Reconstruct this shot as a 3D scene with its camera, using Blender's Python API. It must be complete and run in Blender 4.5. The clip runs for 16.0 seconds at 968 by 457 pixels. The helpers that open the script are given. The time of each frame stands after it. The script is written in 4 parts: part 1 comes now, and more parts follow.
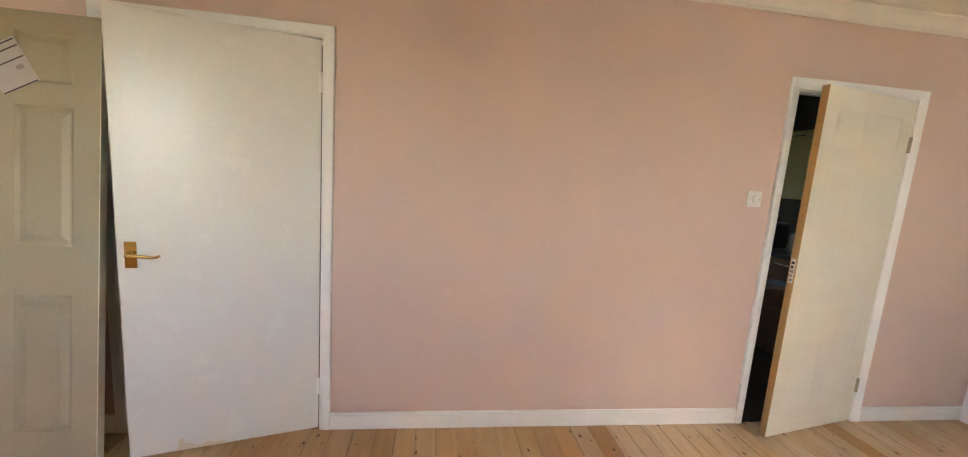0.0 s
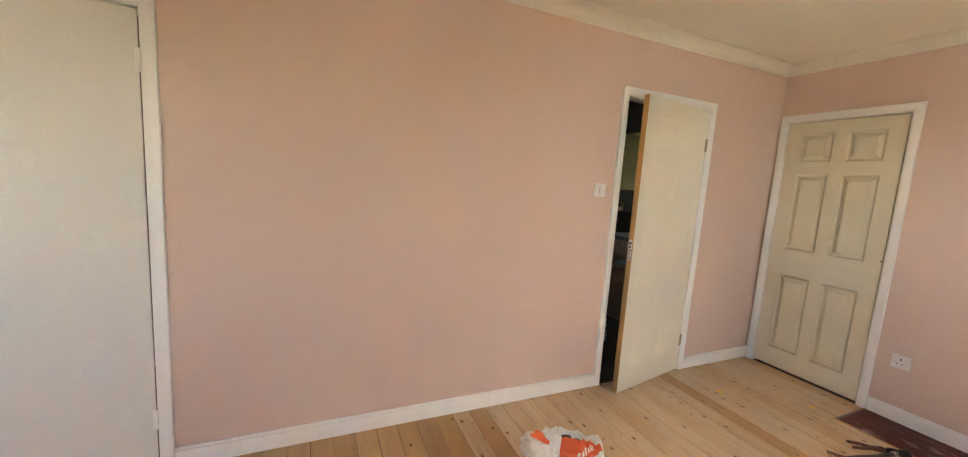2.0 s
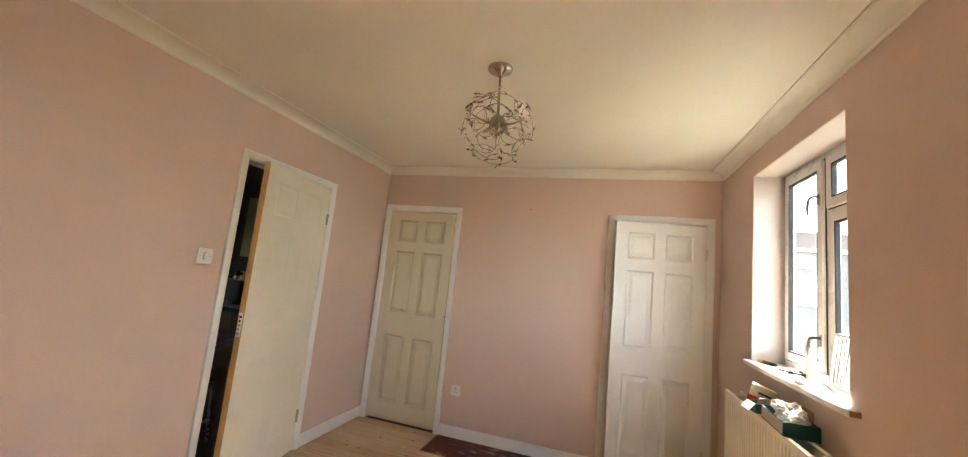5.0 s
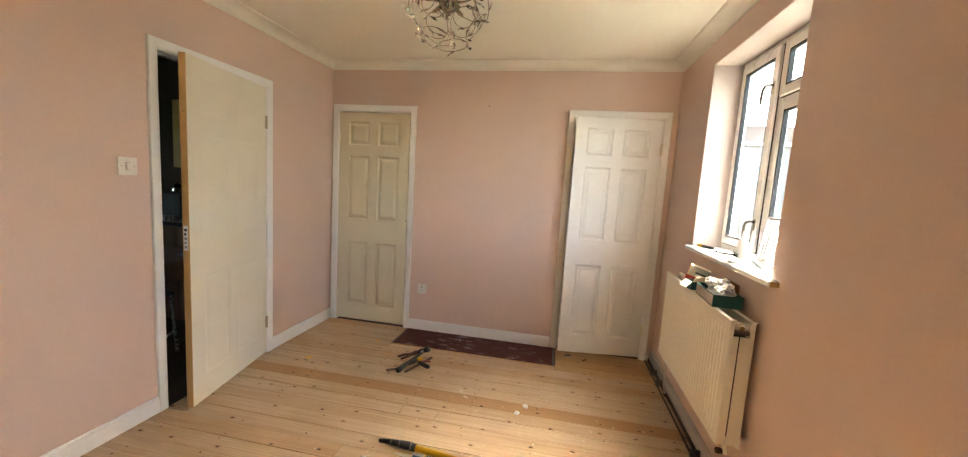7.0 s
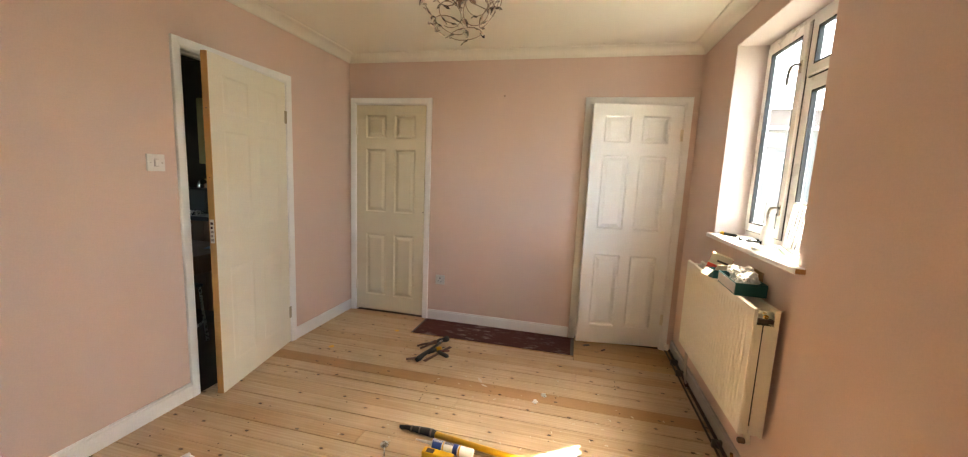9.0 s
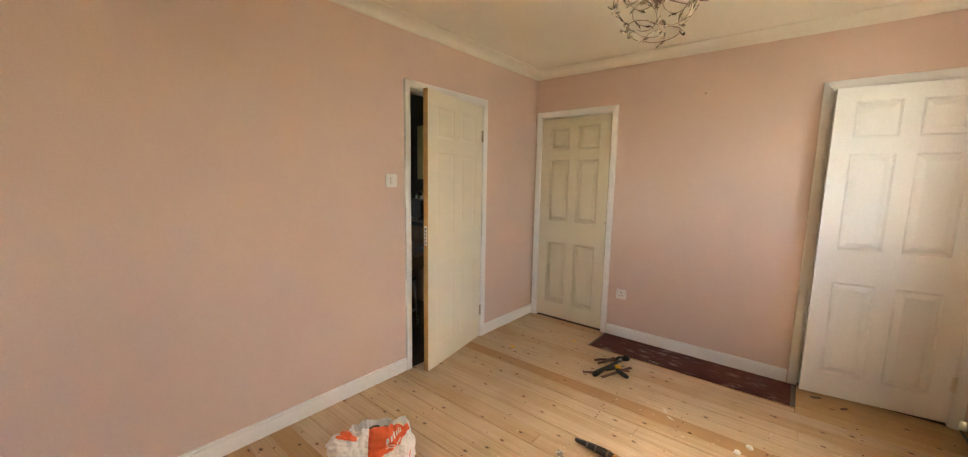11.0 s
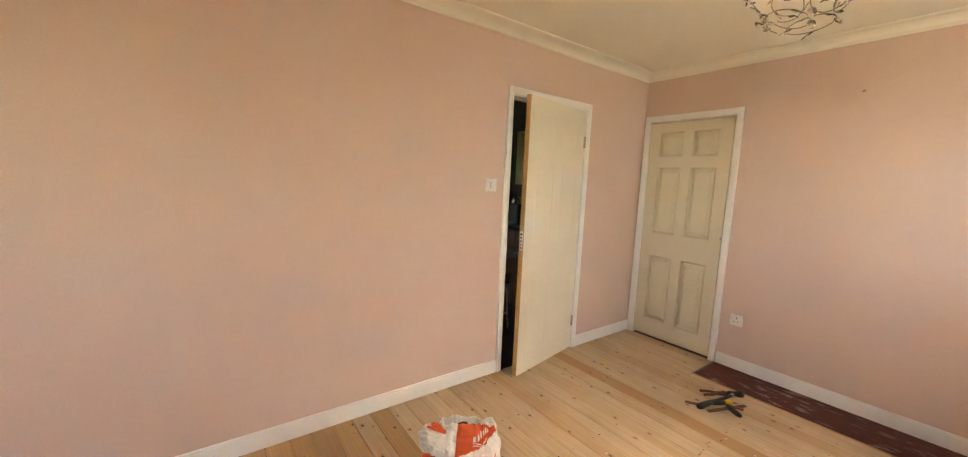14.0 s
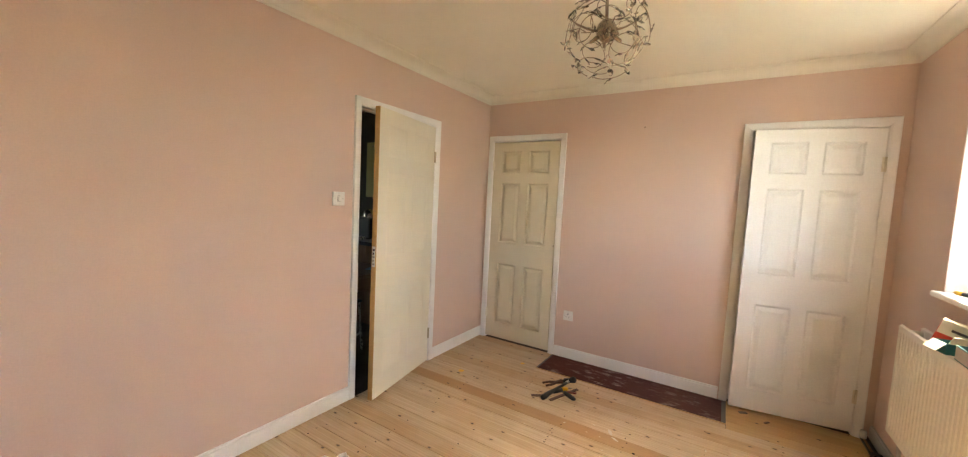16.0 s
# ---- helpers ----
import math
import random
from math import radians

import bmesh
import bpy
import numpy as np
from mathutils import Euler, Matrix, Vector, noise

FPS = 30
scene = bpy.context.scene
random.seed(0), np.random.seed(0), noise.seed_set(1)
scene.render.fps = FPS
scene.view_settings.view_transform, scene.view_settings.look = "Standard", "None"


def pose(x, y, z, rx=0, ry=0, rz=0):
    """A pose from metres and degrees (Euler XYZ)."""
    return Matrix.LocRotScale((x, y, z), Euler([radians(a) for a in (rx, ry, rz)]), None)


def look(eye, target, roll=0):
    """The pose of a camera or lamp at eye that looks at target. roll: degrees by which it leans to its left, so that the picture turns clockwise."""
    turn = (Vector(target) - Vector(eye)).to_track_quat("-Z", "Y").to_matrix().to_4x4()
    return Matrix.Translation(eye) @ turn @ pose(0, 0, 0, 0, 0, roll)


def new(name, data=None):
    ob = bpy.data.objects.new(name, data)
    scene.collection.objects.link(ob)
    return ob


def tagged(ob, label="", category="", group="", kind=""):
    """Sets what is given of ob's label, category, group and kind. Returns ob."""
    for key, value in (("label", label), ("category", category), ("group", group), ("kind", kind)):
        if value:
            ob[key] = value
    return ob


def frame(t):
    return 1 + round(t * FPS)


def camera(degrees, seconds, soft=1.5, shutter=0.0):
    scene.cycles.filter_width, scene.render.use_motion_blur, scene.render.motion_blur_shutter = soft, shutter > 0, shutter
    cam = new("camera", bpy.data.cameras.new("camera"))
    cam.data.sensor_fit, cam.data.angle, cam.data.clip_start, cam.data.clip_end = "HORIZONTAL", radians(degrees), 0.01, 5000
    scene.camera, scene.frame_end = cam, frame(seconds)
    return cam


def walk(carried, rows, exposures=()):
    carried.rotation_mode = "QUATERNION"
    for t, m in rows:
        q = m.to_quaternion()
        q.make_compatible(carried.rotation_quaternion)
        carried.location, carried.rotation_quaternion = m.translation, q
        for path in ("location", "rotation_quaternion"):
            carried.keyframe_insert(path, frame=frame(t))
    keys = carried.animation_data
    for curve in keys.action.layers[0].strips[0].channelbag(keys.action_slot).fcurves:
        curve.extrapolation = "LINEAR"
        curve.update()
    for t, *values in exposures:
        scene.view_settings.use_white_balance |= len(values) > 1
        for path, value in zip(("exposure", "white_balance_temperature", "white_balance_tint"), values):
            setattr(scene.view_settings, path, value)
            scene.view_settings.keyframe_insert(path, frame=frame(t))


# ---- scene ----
cam = camera(102.9, 16.0, 1.15)
PATH = [
    (0, (0.152, -0.056, 1.412), (0.41, 1.907, 1.133), 4.0),
    (0.5, (0.168, -0.061, 1.411), (0.669, 1.857, 1.148), 3.9),
    (1, (0.189, -0.074, 1.433), (0.86, 1.793, 1.181), 4.1),
    (1.5, (0.216, -0.084, 1.417), (0.959, 1.757, 1.167), 3.7),
    (2, (0.237, -0.096, 1.405), (1.038, 1.719, 1.149), 3.6),
    (2.5, (0.257, -0.125, 1.399), (1.261, 1.598, 1.24), 5.5),
    (3, (0.271, -0.13, 1.405), (1.601, 1.357, 1.266), 5.9),
    (3.5, (0.286, -0.131, 1.415), (1.856, 1.1, 1.281), 6.6),
    (4, (0.294, -0.152, 1.408), (2.012, 0.863, 1.273), 6.8),
    (4.5, (0.306, -0.179, 1.411), (2.15, 0.588, 1.52), 7.0),
    (5, (0.317, -0.2, 1.416), (2.21, 0.395, 1.667), 5.8),
    (5.2, (0.323, -0.206, 1.416), (2.234, 0.335, 1.65), 5.6),
    (7.3, (0.363, -0.204, 1.393), (2.314, 0.162, 1.149), 3.5),
    (7.5, (0.363, -0.201, 1.391), (2.315, 0.164, 1.15), 3.6),
    (8, (0.36, -0.213, 1.386), (2.307, 0.163, 1.131), 3.4),
    (8.2, (0.363, -0.211, 1.386), (2.309, 0.17, 1.121), 3.3),
    (10.5, (0.349, -0.222, 1.395), (2.072, 0.762, 1.14), 1.1),
    (11, (0.338, -0.198, 1.405), (1.868, 1.063, 1.146), 1.0),
    (11.5, (0.31, -0.206, 1.402), (1.689, 1.224, 1.178), 0.9),
    (12, (0.325, -0.196, 1.394), (1.599, 1.328, 1.155), 1.5),
    (12.5, (0.32, -0.18, 1.406), (1.478, 1.432, 1.159), 0.7),
    (13, (0.326, -0.178, 1.398), (1.415, 1.481, 1.154), 1.1),
    (13.5, (0.324, -0.163, 1.407), (1.439, 1.479, 1.156), 1.4),
    (14, (0.327, -0.178, 1.405), (1.512, 1.415, 1.159), 2.5),
    (14.5, (0.325, -0.184, 1.405), (1.563, 1.368, 1.165), 3.5),
    (15, (0.34, -0.212, 1.399), (1.633, 1.299, 1.192), 4.3),
    (15.5, (0.36, -0.205, 1.416), (1.818, 1.156, 1.269), 3.6),
    (16, (0.344, -0.169, 1.422), (2.037, 0.887, 1.27), 2.9),
]
EXPOSURES = [(0, 5.04, 6950), (1, 5.0, 7100), (2, 5.03, 7300), (2.5, 5.04, 7350), (3.5, 5.02, 7450), (4.5, 4.8, 7350), (5, 4.7, 7400), (7.5, 4.86, 7450), (8, 4.79, 7450), (10.5, 4.83, 7750), (11.5, 4.94, 7950), (12.5, 5.1, 8150), (15, 5.11, 8150), (16, 5.05, 7600)]
walk(cam, [(r[0], look(*r[1:])) for r in PATH], [(t, e, k, 8) for t, e, k in EXPOSURES])

# ---- world, sun, large lights ----
SUN_TO = Vector((0.58 * 0.629, -0.81 * 0.629, 0.777)).normalized()
world = bpy.data.worlds.new("sky")
scene.world = world
world.use_nodes = True
wt = world.node_tree
sky = wt.nodes.new("ShaderNodeTexSky")
sky.sky_type = "NISHITA"
sky.sun_disc = False
sky.sun_elevation = math.asin(SUN_TO.z)
sky.sun_rotation = math.atan2(SUN_TO.x, SUN_TO.y)
wt.links.new(sky.outputs[0], wt.nodes["Background"].inputs[0])
wt.nodes["Background"].inputs[1].default_value = 0.15

sun_data = bpy.data.lights.new("sun", "SUN")
sun_data.energy, sun_data.angle, sun_data.color = 2.2, radians(0.5), (1.0, 0.95, 0.87)
sun = new("sun", sun_data)
sun.matrix_world = look((8, -10, 14), Vector((8, -10, 14)) - SUN_TO)

# plan of the room; the second window lies behind the camera
N, E, S, W, H = 1.93, 3.72, -1.08, -2.6, 2.43
WT = 0.215
BIG = (-1.48, -0.84, 1.06, 2.20)


# ---- materials ----
def node(nt, kind, **values):
    n = nt.nodes.new(kind)
    for k, v in values.items():
        n.inputs[k.replace("_", " ")].default_value = v
    return n


def start(name, rough=0.5, metal=0.0):
    m = bpy.data.materials.new(name)
    m.use_nodes = True
    b = m.node_tree.nodes["Principled BSDF"]
    b.inputs["Roughness"].default_value = rough
    b.inputs["Metallic"].default_value = metal
    return m, m.node_tree, b


def blend(nt, fac, a, b, mode="MIX"):
    n = nt.nodes.new("ShaderNodeMix")
    n.data_type, n.blend_type = "RGBA", mode
    for sock, v in ((n.inputs[0], fac), (n.inputs[6], a), (n.inputs[7], b)):
        if isinstance(v, (int, float)):
            sock.default_value = v
        elif isinstance(v, tuple):
            sock.default_value = (*v[:3], 1)
        else:
            nt.links.new(v, sock)
    return n.outputs[2]


def ramp(nt, src, stops):
    n = nt.nodes.new("ShaderNodeValToRGB")
    while len(n.color_ramp.elements) < len(stops):
        n.color_ramp.elements.new(0.5)
    for e, (p, c) in zip(n.color_ramp.elements, stops):
        e.position, e.color = p, (*((c,) * 3 if isinstance(c, (int, float)) else c), 1)
    nt.links.new(src, n.inputs[0])
    return n.outputs[0]


def coords(nt, scale=(1, 1, 1), shuffle=0.0):
    tc = nt.nodes.new("ShaderNodeTexCoord")
    mp = nt.nodes.new("ShaderNodeMapping")
    mp.inputs["Scale"].default_value = scale
    src = tc.outputs["Object"]
    if shuffle:
        info = nt.nodes.new("ShaderNodeObjectInfo")
        c = nt.nodes.new("ShaderNodeCombineXYZ")
        for k, f in enumerate((1.0, 2.7, 0.0)):
            mul = nt.nodes.new("ShaderNodeMath")
            mul.operation = "MULTIPLY"
            mul.inputs[1].default_value = f * shuffle
            nt.links.new(info.outputs["Random"], mul.inputs[0])
            nt.links.new(mul.outputs[0], c.inputs[k])
        ad = nt.nodes.new("ShaderNodeVectorMath")
        ad.operation = "ADD"
        nt.links.new(src, ad.inputs[0])
        nt.links.new(c.outputs[0], ad.inputs[1])
        src = ad.outputs[0]
    nt.links.new(src, mp.inputs[0])
    return mp.outputs[0]


def noise_of(nt, vec, scale, detail=3, rough=0.55):
    n = node(nt, "ShaderNodeTexNoise", Scale=scale, Detail=detail, Roughness=rough)
    nt.links.new(vec, n.inputs["Vector"])
    return n.outputs["Fac"]


def bumped(nt, b, height, strength, distance=0.002):
    n = node(nt, "ShaderNodeBump", Strength=strength, Distance=distance)
    nt.links.new(height, n.inputs["Height"])
    nt.links.new(n.outputs[0], b.inputs["Normal"])


def paint(name, colour, rough=0.5, vary=0.05, bump=0.12, grain=160, metal=0.0, big=1.6, worn=1.0):
    """Paint or plastic: soft patches, fine grain, faint relief."""
    m, nt, b = start(name, rough, metal)
    v = coords(nt)
    lo = tuple(c * (1 - vary) for c in colour)
    hi = tuple(min(1, c * (1 + vary)) for c in colour)
    c1 = blend(nt, ramp(nt, noise_of(nt, v, big, 4), [(0.3, 0.0), (0.7, 1.0)]), lo, hi)
    fine = noise_of(nt, v, grain, 4)
    c2 = blend(nt, ramp(nt, fine, [(0.3, 0.94), (0.7, 1.0)]), (0, 0, 0), c1)
    nt.links.new(c2, b.inputs["Base Color"])
    rr = ramp(nt, noise_of(nt, v, 7, 5), [(0.3, max(0, rough - 0.06 * worn)), (0.7, min(1, rough + 0.07 * worn))])
    nt.links.new(rr, b.inputs["Roughness"])
    if bump:
        bumped(nt, b, fine, bump)
    return m


def pine(name, light, dark, rough=0.52, knots=True, shuffle=41.0, along="y"):
    """Softwood: long grain, growth rings, knots; every board differs."""
    m, nt, b = start(name, rough)
    st = {"y": (46, 1.6, 46), "z": (46, 46, 1.6), "x": (1.6, 46, 46)}[along]
    grain = noise_of(nt, coords(nt, st, shuffle), 1.0, 6, 0.6)
    st2 = {"y": (16, 0.5, 16), "z": (16, 16, 0.5), "x": (0.5, 16, 16)}[along]
    rings = node(nt, "ShaderNodeTexWave", Scale=1.1, Distortion=5.0, Detail=3.0)
    rings.inputs["Detail Scale"].default_value = 0.7
    nt.links.new(coords(nt, st2, shuffle), rings.inputs["Vector"])
    c = blend(nt, ramp(nt, grain, [(0.28, 0.0), (0.75, 1.0)]), dark, light)
    ring_dark = blend(nt, ramp(nt, rings.outputs["Fac"], [(0.0, 0.42), (0.45, 0.0)]), c, dark)
    info = nt.nodes.new("ShaderNodeObjectInfo")
    tint = ramp(nt, info.outputs["Random"], [(0.0, (0.88, 0.76, 0.62)), (0.3, (0.94, 0.87, 0.78)), (0.6, (0.98, 0.94, 0.88)), (1.0, (1.0, 0.99, 0.97))])
    col = blend(nt, 1.0, ring_dark, tint, "MULTIPLY")
    if knots:
        vo = node(nt, "ShaderNodeTexVoronoi", Scale=9.0)
        vo.voronoi_dimensions = "2D"
        nt.links.new(coords(nt, (1.0, 0.62, 0.0), shuffle), vo.inputs["Vector"])
        wob = noise_of(nt, coords(nt, (1, 1, 1), shuffle), 60, 2)
        d = nt.nodes.new("ShaderNodeMath")
        d.operation = "MULTIPLY_ADD"
        d.inputs[1].default_value = 0.09
        nt.links.new(wob, d.inputs[0])
        nt.links.new(vo.outputs["Distance"], d.inputs[2])
        core = ramp(nt, d.outputs[0], [(0.090, 1.0), (0.122, 0.0)])
        halo = ramp(nt, d.outputs[0], [(0.10, 0.5), (0.20, 0.0)])
        sep = nt.nodes.new("ShaderNodeSeparateColor")
        nt.links.new(vo.outputs["Color"], sep.inputs[0])
        keep = ramp(nt, sep.outputs[0], [(0.55, 0.0), (0.58, 1.0)])
        for f, kc in ((halo, (0.40, 0.225, 0.10)), (core, (0.085, 0.040, 0.020))):
            mul = nt.nodes.new("ShaderNodeMath")
            mul.operation = "MULTIPLY"
            nt.links.new(f, mul.inputs[0])
            nt.links.new(keep, mul.inputs[1])
            col = blend(nt, mul.outputs[0], col, kc)
    patch = ramp(nt, noise_of(nt, coords(nt, (1, 1, 1), shuffle), 2.3, 5), [(0.42, 0.0), (0.75, 0.35)])
    col = blend(nt, patch, col, tuple(min(1, c * 1.12) for c in light))
    nt.links.new(col, b.inputs["Base Color"])
    nt.links.new(ramp(nt, grain, [(0.2, rough - 0.06), (0.8, rough + 0.12)]), b.inputs["Roughness"])
    bumped(nt, b, grain, 0.25, 0.0015)
    return m


def metal(name, colour, rough=0.2):
    m, nt, b = start(name, rough, 1.0)
    v = coords(nt)
    nt.links.new(blend(nt, noise_of(nt, v, 30, 4), tuple(c * .85 for c in colour), colour), b.inputs["Base Color"])
    nt.links.new(ramp(nt, noise_of(nt, v, 60, 4), [(0.3, max(0.02, rough - .06)), (0.7, rough + .1)]), b.inputs["Roughness"])
    return m


def glass(name, tint=(1, 1, 1), rough=0.0):
    m, nt, b = start(name, rough)
    b.inputs["Base Color"].default_value = (*tint, 1)
    b.inputs["Transmission Weight"].default_value = 1.0
    b.inputs["IOR"].default_value = 1.45
    return m


def hearth_material():
    m, nt, b = start("old_red_paint", 0.6)
    v = coords(nt)
    base = blend(nt, noise_of(nt, v, 5, 5), (0.060, 0.015, 0.011), (0.115, 0.028, 0.020))
    scuff = noise_of(nt, coords(nt, (14, 5, 1)), 1.6, 8, 0.72)
    area = noise_of(nt, v, 2.6, 3)
    mul = nt.nodes.new("ShaderNodeMath")
    mul.operation = "MULTIPLY"
    nt.links.new(ramp(nt, scuff, [(0.53, 0.0), (0.64, 0.7)]), mul.inputs[0])
    nt.links.new(ramp(nt, area, [(0.38, 0.1), (0.6, 1.0)]), mul.inputs[1])
    nt.links.new(blend(nt, mul.outputs[0], base, (0.5, 0.4, 0.37)), b.inputs["Base Color"])
    bumped(nt, b, scuff, 0.3)
    return m


PINK = paint("pink_wall_paint", (0.69, 0.515, 0.44), 0.60, 0.025, 0.10, 140, big=1.1)
REVEAL = paint("lilac_white_paint", (0.56, 0.485, 0.455), 0.55, 0.02, 0.06, 140)
WHITE = paint("white_gloss_paint", (0.86, 0.85, 0.83), 0.36, 0.012, 0.04, 120, worn=0.4)
CREAM = paint("cream_door_paint", (0.68, 0.615, 0.465), 0.42, 0.03, 0.10, 90)
# Cream with the spare door's shade put in; door 2 hinges share it.
DARKENED_CREAM = paint("darkened_cream_paint", (0.40, 0.35, 0.24), 0.5, 0.05, 0.12, 70)
PALE = paint("pale_door_paint", (0.78, 0.735, 0.61), 0.45, 0.035, 0.10, 90)
WHITE_DOOR = paint("white_door_primer", (0.87, 0.87, 0.855), 0.46, 0.02, 0.08, 90)
FLUSH = paint("flush_door_gloss", (0.75, 0.74, 0.70), 0.27, 0.006, 0.01, 140, worn=0.1)
FLUSH.node_tree.nodes["Principled BSDF"].inputs["Specular IOR Level"].default_value = 0.3
CEILING = paint("ceiling_emulsion", (0.82, 0.785, 0.69), 0.7, 0.02, 0.15, 220)
COVING = paint("coving_paint", (0.80, 0.765, 0.67), 0.6, 0.02, 0.08, 200)
GREYSKIRT = paint("worn_grey_skirting", (0.54, 0.48, 0.46), 0.55, 0.12, 0.2, 60)
UPVC = paint("white_window_plastic", (0.80, 0.79, 0.76), 0.3, 0.015, 0.0)
SWITCH = paint("white_switch_plastic", (0.78, 0.76, 0.72), 0.28, 0.01, 0.0)
RAD = paint("cream_radiator_enamel", (0.80, 0.765, 0.665), 0.36, 0.02, 0.03)
PINE = pine("sanded_pine", (0.68, 0.525, 0.375), (0.455, 0.305, 0.175))
PINE_BROWN = pine("brown_pine", (0.52, 0.335, 0.18), (0.40, 0.24, 0.115))
PINE_WARM = pine("warm_pine", (0.64, 0.43, 0.235), (0.47, 0.29, 0.135))
LIPPING = pine("raw_door_edge", (0.62, 0.40, 0.18), (0.47, 0.27, 0.11), 0.6, False, 0.0, "z")
HEARTH = hearth_material()
HEARTH.node_tree.nodes["Principled BSDF"].inputs["Specular IOR Level"].default_value = 0.2
SLATE = paint("grey_border", (0.13, 0.11, 0.10), 0.6, 0.2, 0.2, 80)
# Dark base under the boards; also puts dimness into the rear floors.
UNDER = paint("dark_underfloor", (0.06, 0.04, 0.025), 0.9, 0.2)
BLACK = paint("black_rubber", (0.016, 0.015, 0.015), 0.5, 0.2, 0.1, 120)
DARKSTEEL = metal("dark_steel", (0.20, 0.17, 0.15), 0.38)
NAIL = paint("nail_holes", (0.085, 0.045, 0.025), 0.7, 0.3)
NAIL.node_tree.nodes["Principled BSDF"].inputs["Specular IOR Level"].default_value = 0.1
PLASTER = paint("plaster_dust", (0.66, 0.57, 0.47), 0.9, 0.08)
RUST = paint("rusty_steel", (0.13, 0.065, 0.045), 0.55, 0.3, 0.3, 120, 0.3)
CHROME = metal("chrome", (0.80, 0.77, 0.72), 0.1)
NICKEL = metal("dark_nickel", (0.40, 0.35, 0.30), 0.15)
STEEL = metal("brushed_steel", (0.62, 0.60, 0.56), 0.26)
BRASS = metal("polished_brass", (0.62, 0.42, 0.13), 0.16)
COPPER = metal("tarnished_pipe", (0.13, 0.085, 0.06), 0.45)
PANE = glass("window_glass")
CRYSTAL = glass("clear_crystal", (0.97, 0.96, 0.94))
YELLOW = paint("yellow_plastic", (0.76, 0.42, 0.015), 0.35, 0.05)
ORANGE = paint("orange_print", (0.74, 0.10, 0.02), 0.4, 0.04)
BAGWHITE = paint("crumpled_white_plastic", (0.77, 0.755, 0.74), 0.42, 0.06, 0.2, 50)
WHITEPRINT = paint("white_print", (0.75, 0.73, 0.70), 0.45, 0.03)
BLUE = paint("blue_label", (0.02, 0.06, 0.27), 0.35, 0.06)
TEAL = paint("teal_card", (0.015, 0.115, 0.115), 0.5, 0.08)
RED = paint("red_card", (0.62, 0.045, 0.02), 0.45, 0.05)
KRAFT = paint("brown_card", (0.36, 0.20, 0.08), 0.7, 0.08)
CARD = paint("cream_card", (0.70, 0.60, 0.45), 0.6, 0.05)
PLUG = paint("dull_brown_plug", (0.42, 0.29, 0.235), 0.7, 0.1)
TISSUE = paint("white_tissue", (0.86, 0.86, 0.85), 0.6, 0.03)
PAPER = paint("printed_paper", (0.50, 0.465, 0.45), 0.7, 0.05, 0.05, 40)
INK = paint("dark_ink", (0.06, 0.035, 0.04), 0.7, 0.1)
GREYINK = paint("grey_ink", (0.33, 0.29, 0.29), 0.7, 0.2)
KITCHEN_GREEN = paint("cream_kitchen_door", (0.58, 0.54, 0.26), 0.4, 0.04)
# Wall colour darkened to hold the dimness of the rooms behind.
DIM_ROOM = paint("dimmed_room_paint", (0.075, 0.075, 0.06), 0.6, 0.05)
KITCHEN_DARK = paint("dark_worktop", (0.035, 0.032, 0.03), 0.3, 0.2)
KITCHEN_WOOD = paint("brown_table_wood", (0.20, 0.11, 0.055), 0.4, 0.2, 0.1, 30)
RENDER = paint("buff_brick_render", (0.15, 0.135, 0.12), 0.8, 0.04, 0.3, 90)
ROOF = paint("brown_roof_tile", (0.13, 0.08, 0.055), 0.8, 0.15, 0.3, 20)
TILEBAND = paint("roof_band_tiles", (0.12, 0.085, 0.068), 0.8, 0.15, 0.3, 20)
GASKET = paint("black_rubber", (0.012, 0.012, 0.013), 0.75, 0.1, 0.0)
GLAZE = paint("grey_blue_glazing", (0.10, 0.13, 0.15), 0.12, 0.15, 0.0)
GROUND = paint("worn_grass", (0.11, 0.125, 0.06), 0.9, 0.25, 0.3, 30)


# ---- shapes ----
def cube(bm, a, b, bevel=0.0, seg=2):
    """A box between two corners, its edges rounded, added to bm."""
    t = bmesh.new()
    bmesh.ops.create_cube(t, size=1)
    for v in t.verts:
        v.co = Vector([min(a[i], b[i]) + (v.co[i] + .5) * abs(b[i] - a[i]) for i in range(3)])
    if bevel:
        bmesh.ops.bevel(t, geom=t.edges[:], offset=bevel, segments=seg, profile=0.5, affect="EDGES")
    return merge(bm, t)


def merge(bm, t, m=None):
    if m is not None:
        t.transform(m)
    me = bpy.data.meshes.new("tmp")
    t.to_mesh(me)
    t.free()
    bm.from_mesh(me)
    bpy.data.meshes.remove(me)
    return bm


def box(a, b, bevel=0.0, seg=2):
    return cube(bmesh.new(), a, b, bevel, seg)


